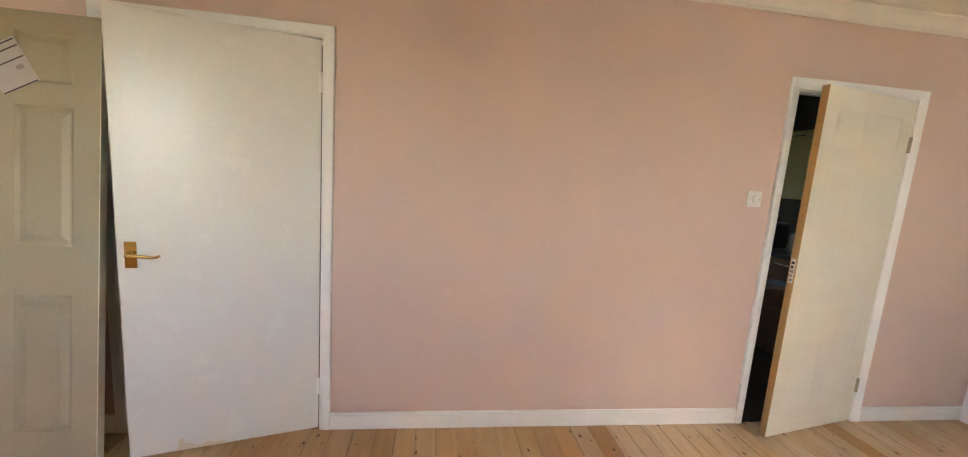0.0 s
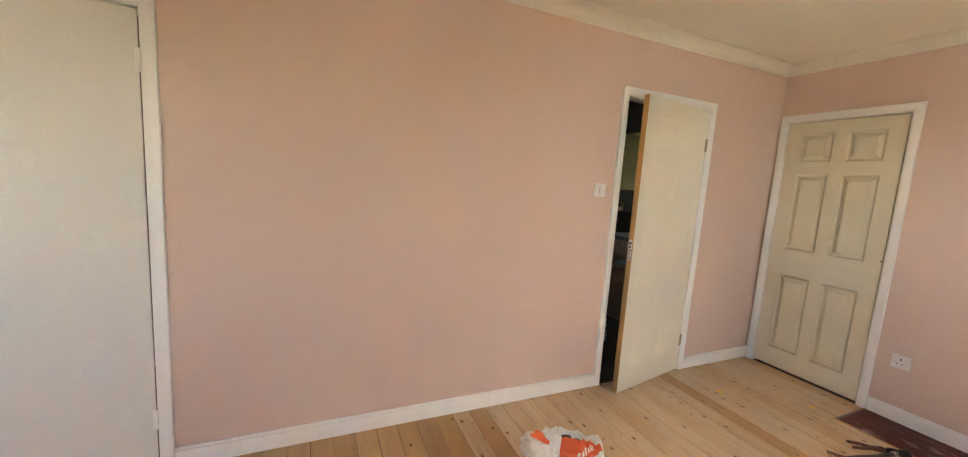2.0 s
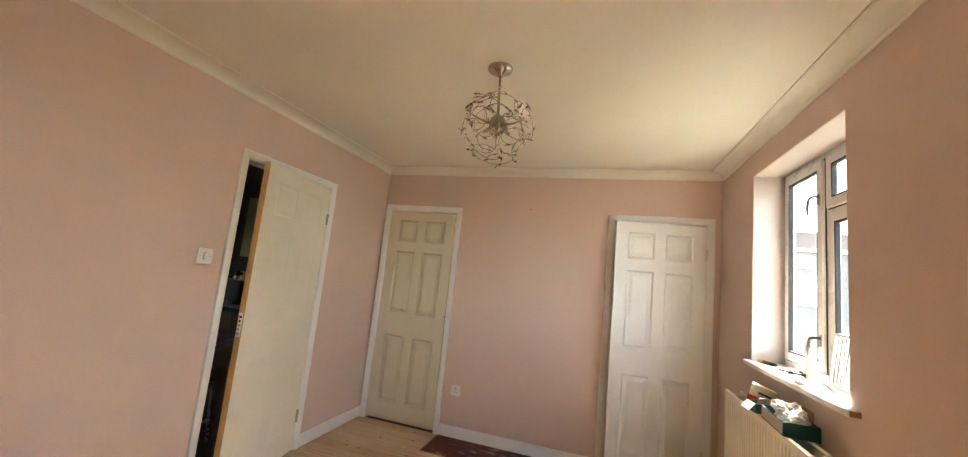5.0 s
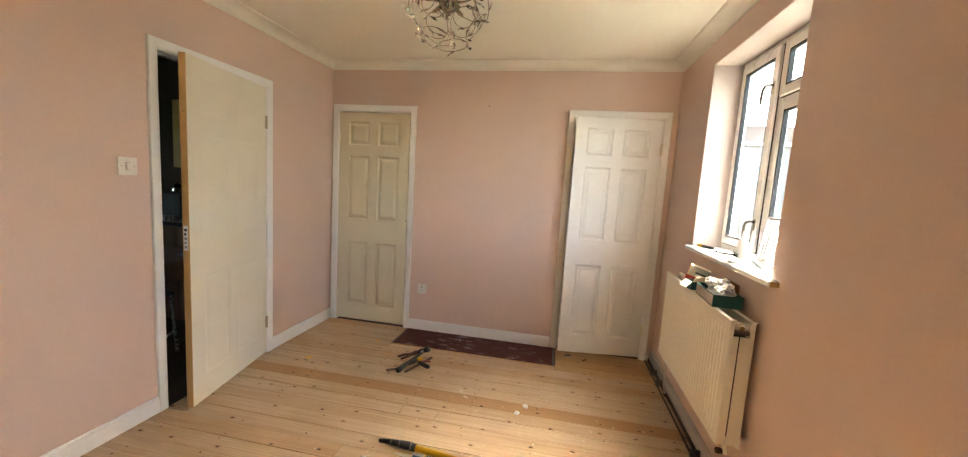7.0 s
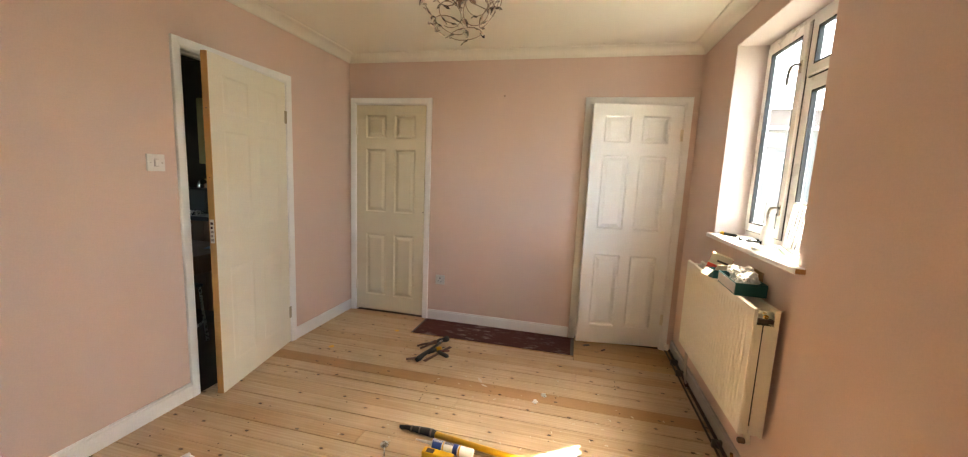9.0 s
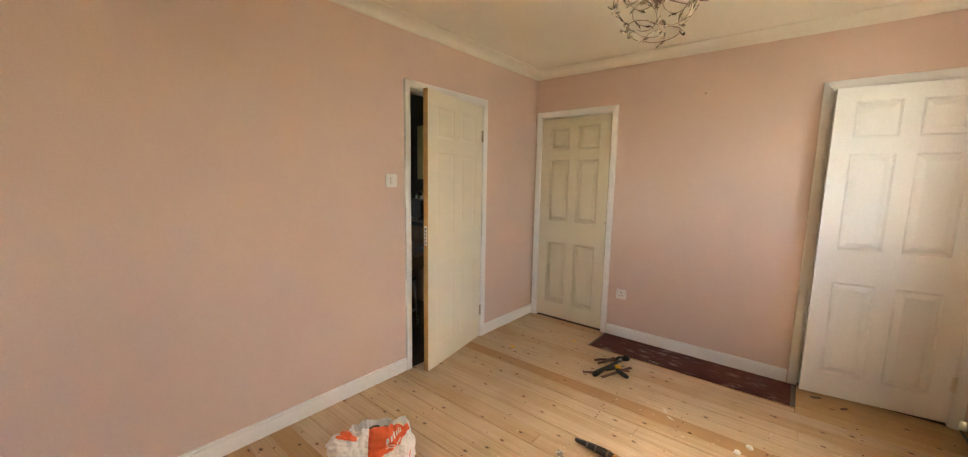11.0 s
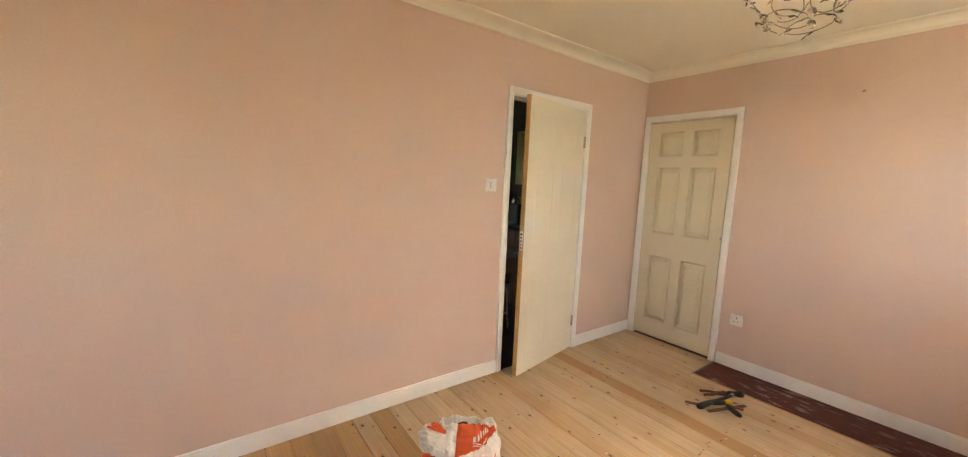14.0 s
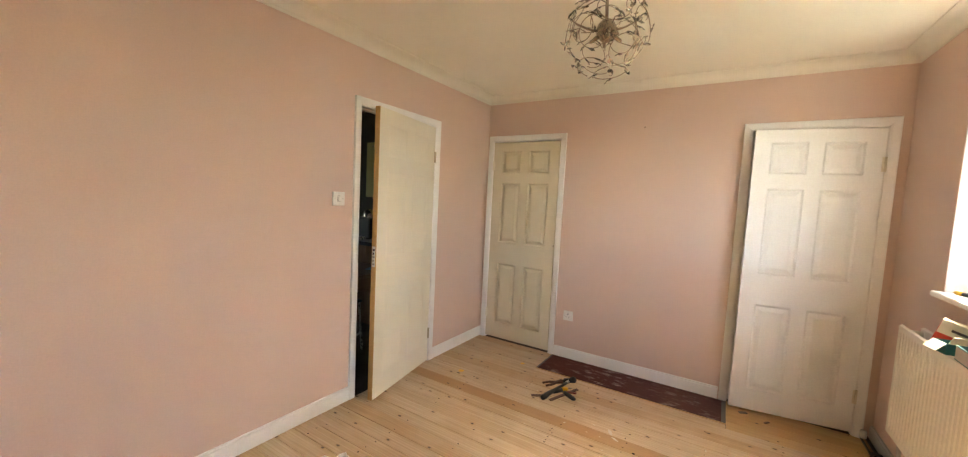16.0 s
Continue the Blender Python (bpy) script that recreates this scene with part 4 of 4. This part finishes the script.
    printed(r(288), .802, r(300), .832, .014, WHITEPRINT)
    printed(r(274), .735, r(297), .792, .012, WHITEPRINT)
    printed(r(264), .400, r(280), .400, .012, GREYINK)
    printed(r(264), .370, r(286), .370, .010, GREYINK)
    for a0, f0, w_, h in ((318, .54, 5, .10), (305, .34, 7, .09), (319, .36, 4, .10), (332, .30, 6, .05)):
        printed(r(a0), f0, r(a0 + w_), f0 + .02, h, ORANGE)
    lump = bmesh.new()
    bmesh.ops.create_icosphere(lump, subdivisions=5, radius=1)
    for v in lump.verts:
        p = v.co.copy()
        q = 1.12 + .16 * noise.noise(p * 1.3) - .34 * crease(p, 1.5, 2) - .26 * crease(p, 3.4, 6) - .12 * crease(p, 8, 4) + .08
        v.co = Vector((p.x * .066, p.y * .048, p.z * .056)) * q
    for f in lump.faces:
        c = f.calc_center_median()
        f.smooth = True
        f.material_index = 1 if c.z > .047 and c.x < .030 else 0
    part("loop_handle", lump, (BAGWHITE, ORANGE), ob, "bunched plastic handle with an orange edge", at=pose(-.130, -.035, .196, 0, 18, 0))
    gus = bmesh.new()
    bmesh.ops.create_icosphere(gus, subdivisions=5, radius=1)
    for v in gus.verts:
        p = v.co.copy()
        q = 1.08 + .14 * noise.noise(p * 1.5) - .22 * crease(p, 1.8, 7) - .10 * crease(p, 4.5, 3)
        v.co = Vector((p.x * (.055 - .018 * p.z), p.y * .055, max(-.074, p.z * .082))) * q
    for f in gus.faces:
        c = f.calc_center_median()
        f.smooth = True
        f.material_index = 0 if abs(c.x - .020) < .005 else 1
    lowest = min(v.co.z for v in gus.verts)
    part("side_gusset", gus, (BAGWHITE, ORANGE), ob, "folded orange side of the bag", at=pose(-.140, -.045, -lowest, 0, 0, 0))
    for k, (x, y, z, q) in enumerate(((-.020, .004, .222, .026), (.030, .003, .218, .024), (.072, .004, .232, .020))):
        part("rubbish", crumple(q, 20 + k), (UNDER, RUST, CARD)[k], ob, "scraps inside the bag", at=pose(x, y, z))

bag()


def bar(points, r, material, ob, name, label="", seg=10):
    return part(name, tube(points, r, seg), material, ob, label)


# heap of tools
scw = thing("screwdriver", "black and yellow handled screwdriver on the floorboards", "screwdriver", pose(3.073, .769, .0, 0, 0, -33.4))
bar([(-.088, .0, .017), (-.074, 0, .018), (-.036, 0, .016), (.0, 0, .018)], [.010, .016, .014, .016], BLACK, scw, "grip", "black rubber grip")
bar([(.0, 0, .018), (.02, 0, .019), (.045, 0, .019), (.052, 0, .019)], [.0165, .018, .016, .010], YELLOW, scw, "collar", "yellow handle collar")
bar([(.05, 0, .019), (.09, 0, .014)], [.0035, .0035], DARKSTEEL, scw, "shaft")
mallet = thing("hammer", "black handled hammer with a dark head on the floorboards", "hammer", pose(3.126, .776, .0, 0, 0, -14.5))
bar([(-.262, 0, .018), (-.235, 0, .020), (-.175, .006, .022), (-.10, .004, .026), (-.02, 0, .034), (.06, 0, .040)], [.017, .021, .017, .013, .010, .010], BLACK, mallet, "handle", "worn black handle")
part("head", lathe([(0, -.050), (.020, -.050), (.024, -.042), (.022, -.02), (.017, 0), (.022, .02), (.024, .042), (.020, .050), (0, .050)], 18, pose(.08, 0, .044, 60, 8)), BLACK, mallet, "dark hammer head")
part("collar", lathe([(0, -.012), (.013, -.012), (.013, .012), (0, .012)], 12, pose(.05, 0, .040, 0, 90)), STEEL, mallet, "bright metal collar")
pli = thing("pincers", "old rusty pincers lying on the floorboards", "pincers", pose(3.172, .858, .0, 0, 0, -37))
bar([(-.10, .026, .010), (-.04, .024, .011), (.02, -.004, .012), (.06, -.016, .011), (.080, .002, .010)], [.008, .009, .011, .011, .007], RUST, pli, "jaw_arm")
bar([(-.10, -.026, .010), (-.04, -.020, .011), (.02, .004, .012), (.06, .018, .011), (.080, .002, .010)], [.008, .009, .011, .011, .007], RUST, pli, "jaw_arm")
part("rivet", lathe([(0, 0), (.010, 0), (.008, .026), (0, .027)], 12, pose(.015, 0, 0)), DARKSTEEL, pli)
ch = thing("chisel", "rusty flat chisel lying across the tools", "chisel", pose(3.021, .732, .0, 3.5, 0, -115.6))
part("blade", box((-.012, -.14, .011), (.012, .14, .018), .002), RUST, ch, "rusty flat blade")
rasp = solid("tool_handle", tube([(3.030, .738, .030), (3.021, .712, .024), (3.003, .660, .017), (2.997, .642, .016)], [.011, .015, .016, .010], 12), BLACK, "dark round tool handle on the floorboards", "tool handle")
file_ = solid("flat_file", box((-.010, -.045, 0), (.010, .045, .008), .002), paint("red_brown_handle", (.20, .035, .022), .5), "red-brown flat file on the floorboards", "file", m=pose(3.042, .694, .030, 2, 0, -164))
scr = solid("putty_knife", box((-.016, -.045, 0), (.016, .045, .004), .0015), RUST, "rusty scraper blade lying beside the hammer", "scraper", m=pose(2.909, .896, .001, 0, 0, -147))

saw = thing("long_scraper", "yellow shafted scraper with taped black head", "scraper", pose(2.152, .628, .0, 0, 0, -96))
bar([(0, 0, .012), (.05, 0, .018), (.10, 0, .022), (.17, 0, .026), (.215, 0, .024)], [.008, .012, .0165, .0205, .019], BLACK, saw, "head", "black taped head", 14)
bar([(.20, 0, .024), (.60, .0, .020), (.85, .0, .018)], [.0165, .0155, .0155], YELLOW, saw, "shaft", "yellow plastic shaft", 14)
for x in (.075, .125, .19):
    part("tape_band", lathe([(.0, -.005), (.0125 + .05 * x, -.005), (.014 + .05 * x, 0), (.0125 + .05 * x, .005), (0, .005)], 14, pose(x, 0, .016 + .05 * x, 0, 90)), DARKSTEEL, saw)

tubeob = thing("sealant_tube", "white and blue sealant cartridge with white nozzle", "tube", pose(2.058, .404, .025, 0, 0, -94))
part("barrel", lathe([(0, 0), (.0235, 0), (.0245, .004), (.0245, .215), (0, .215)], 24, pose(0, 0, 0, 0, 90)), WHITEPRINT, tubeob)
part("label_band", lathe([(.0249, .006), (.0249, .055)], 24, pose(0, 0, 0, 0, 90)), BLUE, tubeob, "blue printed band")
part("label_band", lathe([(.0249, .115), (.0249, .14)], 24, pose(0, 0, 0, 0, 90)), BLUE, tubeob, "blue printed band")
part("nozzle", lathe([(0, 0), (.010, 0), (.009, -.02), (.0035, -.095), (0, -.096)], 14, pose(0, 0, 0, 0, 90)), WHITEPRINT, tubeob, "white tapered nozzle")
part("label_band", lathe([(.0249, .060), (.0249, .066)], 24, pose(0, 0, 0, 0, 90)), YELLOW, tubeob, "yellow printed line")
part("label_band", lathe([(.0249, .145), (.0249, .152)], 24, pose(0, 0, 0, 0, 90)), YELLOW, tubeob, "yellow printed line")
for k in range(6):
    part("print_bar", box((.070 + .0075 * k, -.010, .0242), (.0745 + .0075 * k, .008, .0256)), INK, tubeob)
for k in range(5):
    part("print_bar", box((.010 + .0090 * k, -.011, .0240), (.0150 + .0090 * k, .006 - .005 * (k % 2), .0258)), WHITEPRINT, tubeob)
for k in range(4):
    part("print_bar", box((.010 + .011 * k, .010, .0215), (.018 + .011 * k, .0145, .0236)), YELLOW, tubeob)
lvl = thing("tape_measure", "yellow plastic tool beside the sealant cartridge", "tool", pose(1.995, .43, .0, 0, 0, -95))
part("body", box((0, -.022, 0), (.16, .022, .040), .006), YELLOW, lvl)
part("print_bar", box((.02, -.016, .0398), (.06, .012, .0408)), INK, lvl)

spoon = thing("spoon", "old metal spoon lying on the floorboards", "spoon", pose(2.004, .644, .001, 0, 0, 27))
bowl = bmesh.new()
bmesh.ops.create_uvsphere(bowl, u_segments=18, v_segments=10, radius=.021)
for v in bowl.verts:
    v.co.x *= 1.35
    v.co.z = .006 + v.co.z * .28
for f in bowl.faces:
    f.smooth = True
part("bowl", bowl, STEEL, spoon)
bar([(-.022, 0, .008), (-.05, 0, .010), (-.10, 0, .007), (-.14, 0, .004)], [.004, .003, .004, .006], STEEL, spoon, "handle")

for k, (x, y, r) in enumerate(((2.615, -.057, .016), (2.708, -.103, .017))):
    solid("paper_scrap", crumple(r, 31 + k, .6, 1.9), TISSUE, "crumpled scrap of pale paper on the floor", "scrap", group="paper scraps", m=pose(x, y, r * .45))
for k, (x, y, w, d, mt, lb) in enumerate(((3.591, -.386, .028, .012, DARKSTEEL, "dark metal offcut under the cupboard door"), (3.537, -.521, .022, .008, RUST, "rusty offcut near the cupboard door"))):
    solid("metal_offcut", box((-w, -d, 0), (w, d, .006), .002), mt, lb, "offcut", m=pose(x, y, .001, 0, 0, -60 + 20 * k))
rng = random.Random(8)
chips = bmesh.new()
for k in range(90):
    x, y = rng.gauss(2.35, .35), rng.gauss(.0, .5)
    if not (1.2 < x < 3.2 and -1.0 < y < 1.8):
        continue
    s_ = rng.uniform(.003, .009)
    cube(chips, (-s_ * .4, -s_, 0), (s_ * .4, s_, .0015))
    bmesh.ops.transform(chips, matrix=pose(x, y, .0008, 0, 0, rng.uniform(0, 180)), verts=chips.verts[-8:])
solid("wood_shavings", chips, CARD, "pale wood shavings and crumbs on the floor", "shavings", "stuff")
solid("paint_mark", lathe([(0, .0006), (.017, .0005), (.019, .0002)], 12), YELLOW, "yellow paint splash on the floorboards", "paint mark", m=pose(3.349, 1.235, 0, 0, 0, 0))
solid("paint_mark", lathe([(0, .0006), (.020, .0005), (.022, .0002)], 12), YELLOW, "yellow paint splash on the floorboards", "paint mark", m=pose(2.899, 1.577, 0))
for x, y, r, a in ((2.769, .333, .020, 25), (2.713, .290, .016, 60)):
    solid("plaster_mark", crumple(r, 2.2 + x, .03, 1.6), PLASTER, "white plaster smear on the floorboards", "smear", group="plaster smears", m=pose(x, y, .0004, 0, 0, a) @ Matrix.Diagonal((1.4, .5, 1, 1)))

# ---- kitchen seen through the gap ----
def unit(name, label, x0, x1, y0, y1, z0, z1, doors, material):
    ob = thing(name, label, "cabinet", pose(0, 0, 0), group=name + "s in the kitchen")
    part("body", box((x0 + .02, y0, z0), (x1, y1, z1)), material, ob)
    n = (y1 - y0) / doors
    for k in range(doors):
        d = part("cabinet_door", box((x0, y0 + n * k + .003, z0 + .003), (x0 + .019, y0 + n * (k + 1) - .003, z1 - .003), .003), material, ob)
        part("handle", tube([(x0, y0 + n * (k + .25), z1 - .05), (x0 - .022, y0 + n * (k + .3), z1 - .05), (x0 - .022, y0 + n * (k + .7), z1 - .05), (x0, y0 + n * (k + .75), z1 - .05)], .005, 8), STEEL, d)
    return ob


for k in range(4):
    unit("base_unit", "dark fronted kitchen base cupboard", 3.14, E, 2.55 + .5 * k, 3.05 + .5 * k, .02, .87, 1, KITCHEN_WOOD)
for k in range(2):
    unit("wall_unit", "pale cream-green kitchen wall cupboard", 3.40, E, 2.55 + .41 * k, 2.96 + .41 * k, 1.38, 2.00, 1, KITCHEN_GREEN)
solid("worktop", box((3.11, 2.55, .87), (E, 4.55, .91), .006), KITCHEN_DARK, "dark speckled kitchen worktop on base cupboards", "worktop")
mach = thing("coffee_machine", "black coffee machine with a chrome domed top", "coffee machine", pose(3.38, 3.28, .91))
part("body", box((-.10, -.12, 0), (.10, .12, .24), .02, 3), BLACK, mach)
part("dome", lathe([(.07, .24), (.072, .27), (.055, .31), (.025, .33), (0, .333)], 24), CHROME, mach, "chrome dome")
part("drip_tray", box((-.20, -.08, 0), (-.10, .08, .03), .006), STEEL, mach)
# Chrome body given dark metal; the kitchen's dimness is in its colour.
toast = thing("toaster", "chrome toaster on the worktop, darkened for the dim kitchen", "toaster", pose(3.30, 2.78, .91))
part("body", box((-.09, -.13, 0), (.09, .13, .18), .03, 4), DARKSTEEL, toast)
part("slot", box((-.04, -.10, .178), (-.02, .10, .1815)), BLACK, toast)
part("slot", box((.02, -.10, .178), (.04, .10, .1815)), BLACK, toast)
tab = thing("kitchen_table", "small brown wooden table with dark metal legs", "table", pose(2.62, 2.75, 0))
part("tabletop", box((-.30, -.42, .715), (.30, .42, .74), .006), KITCHEN_WOOD, tab)
part("apron", box((-.27, -.39, .60), (.27, .39, .715)), KITCHEN_WOOD, tab)
for x in (-.26, .26):
    for y in (-.38, .38):
        part("leg", tube([(x, y, .62), (x * 1.02, y * 1.02, 0)], .013, 10), BLACK, tab)
solid("blue_paper", box((-.10, -.07, 0), (.10, .07, .003)), paint("blue_paper", (.25, .36, .52), .6), "blue paper lying on the kitchen table", "paper", m=pose(2.80, 2.50, .7405, 0, 0, 25))
chair = thing("metal_chair", "dark metal framed kitchen chair under the table", "chair", pose(2.50, 2.72, 0))
part("seat", box((-.18, -.18, .44), (.18, .18, .465), .01), BLACK, chair)
for x in (-.16, .16):
    for y in (-.16, .16):
        part("leg", tube([(x, y, .44), (x * 1.15, y * 1.15, .0)], .010, 8), STEEL, chair)
part("stretcher", tube([(-.17, -.17, .16), (-.05, -.20, .10), (.17, -.17, .16)], .008, 8), STEEL, chair)

# ---- outside ----
house = thing("neighbour_house", "buff brick bungalow with brown roof across the yard", "house", pose(0, 0, -.1))
part("wall", box((10, -12, 0), (16, -.5, 2.80)), RENDER, house)
# Upright band added in place of the roof slope, which would burn out.
part("roof_band", box((9.94, -12, 2.78), (10.0, -.5, 3.13)), TILEBAND, house, "upright dark red-brown tile band standing in for the roof")
rf = bmesh.new()
v = [rf.verts.new(c) for c in ((9.9, -12.2, 3.13), (9.9, -.3, 3.13), (13, -.3, 3.42), (13, -12.2, 3.42), (16.2, -.3, 3.13), (16.2, -12.2, 3.13))]
rf.faces.new((v[0], v[1], v[2], v[3]))
rf.faces.new((v[2], v[4], v[5], v[3]))
rf.faces.new((v[0], v[3], v[5]))
rf.faces.new((v[1], v[4], v[2]))
rf.faces.new((v[0], v[5], v[4], v[1]))
part("roof", rf, ROOF, house)
part("fascia", box((9.90, -12.0, 2.72), (9.96, -.5, 2.79)), UPVC, house)
for y0, y1, z0, z1 in ((-4.38, -3.55, 2.37, 2.64), (-4.44, -3.7, 1.60, 2.23), (-6.8, -5.6, 1.1, 2.2), (-3.3, -2.4, .2, 1.55)):
    w_ = part("window", ring_frame(y0, y1, z0, z1, .06, -.03, .03, 0), UPVC, house, at=pose(9.99, 0, 0, 0, 0, 90))
    part("pane", box((y0 + .05, .0, z0 + .05), (y1 - .05, .01, z1 - .05)), GLAZE, w_)
fence = thing("garden_fence", "pale weathered board fence across the yard", "fence", pose(7.2, 0, -.1))
board = mesh_of("board", box((-.011, -.07, 0), (.011, .07, 1.25), .003), paint("weathered_fence", (.20, .175, .14), .8, .12, .3, 40))
for k in range(44):
    part("board", board, None, fence, at=pose(0, -6.6 + .15 * k, .03))
for z in (.3, 1.0):
    part("rail", box((.012, -6.7, z), (.05, .1, z + .07)), ROOF, fence)

# ---- hearth strip and floorboards ----
hz = .004
hearth = thing("hearth", "old dark red painted hearth strip with white scuffs", "hearth", kind="structure")
part("slab", box((3.347, -.256, -.02), (E - .0165, 1.090, hz)), HEARTH, hearth)
part("border", box((3.341, -.282, -.02), (3.347, 1.104, hz + .001)), PINE_WARM, hearth, "pale wooden edging strip")
part("border", box((3.347, -.282, -.02), (E - .0165, -.256, hz + .0008)), SLATE, hearth, "grey end border")
part("border", box((3.347, 1.090, -.02), (E - .0165, 1.104, hz + .0008)), SLATE, hearth, "grey end border")

floor = solid("floor", box((W - .12, S - WT, -.09), (E, N + .06, -.024)), UNDER, "sanded pine floorboards with knots and nail holes", "floor", "structure")
PITCH = .1095
X_DARK = 2.630
first = X_DARK - PITCH * math.ceil((X_DARK - W) / PITCH)
rng = random.Random(21)
boards = {}


def board_mesh(length, material, tag):
    key = (round(length, 3), tag)
    if key not in boards:
        gap = (.0012, .0019, .0030)[int(tag[1])]
        bm = box((-PITCH / 2 + gap, -length / 2 + .0008, -.022), (PITCH / 2 - .0014, length / 2 - .0008, 0), .0010, 1)
        boards[key] = mesh_of("plank", bm, material)
    return boards[key]


k = 0
nails = []
while first + PITCH * k < E - .02:
    xc = first + PITCH * (k + .5)
    dark = abs(xc - (X_DARK + PITCH / 2)) < .01
    brown = dark or k in (31, 34)
    spans = [(S, N)]
    cut = {2: .41, 4: 1.2, 7: -.3, 9: .8}.get(k % 11)
    if cut and not dark:
        spans = [(S, cut), (cut, N)]
    left = xc - PITCH / 2
    by_hearth = left > 3.339 - PITCH
    if by_hearth:
        spans = [(S, -.284), (1.106, N)]
        if left < 3.325:
            wide = 3.339 - left
            rip = box((-wide / 2 + .0015, -.692, -.022), (wide / 2 - .0008, .692, 0), .0010, 1)
            part("plank", rip, PINE, floor, at=pose(left + wide / 2, .411, .0002))
    for a, b in spans:
        part("plank", board_mesh(b - a, PINE_BROWN if brown else PINE_WARM if xc < .98 or by_hearth and b < 0 else PINE, ("b" if brown else "w" if xc < .98 or by_hearth and b < 0 else "p") + str((k * 7 + k // 3) % 3)), None, floor,
                  at=pose(xc + (0 if xc < E - PITCH else -.004), (a + b) / 2, rng.uniform(-.0006, .0006)))
    for yj in (-.97, -.57, -.17, .23, .63, 1.03, 1.43, 1.80):
        for dx in (-.03, .03):
            if rng.random() < .42 and any(a < yj < b for a, b in spans):
                nails.append((xc + dx + rng.uniform(-.006, .006), yj + rng.uniform(-.012, .012), rng.uniform(.0026, .0052)))
    k += 1
nails += [(2.638, .169, .009), (2.585, .649, .005), (2.56, .652, .004), (2.49, .638, .005), (2.455, .636, .004), (2.429, .634, .005), (2.70, .606, .004), (2.66, .618, .005)]
nb = bmesh.new()
for x, y, r in nails:
    ring = [nb.verts.new((x + r * math.cos(a * math.pi / 4), y + r * 1.15 * math.sin(a * math.pi / 4), .0010)) for a in range(8)]
    nb.faces.new(ring)
solid("floor_nails", nb, NAIL, "dark nail heads in the floorboards", "nails", "stuff")
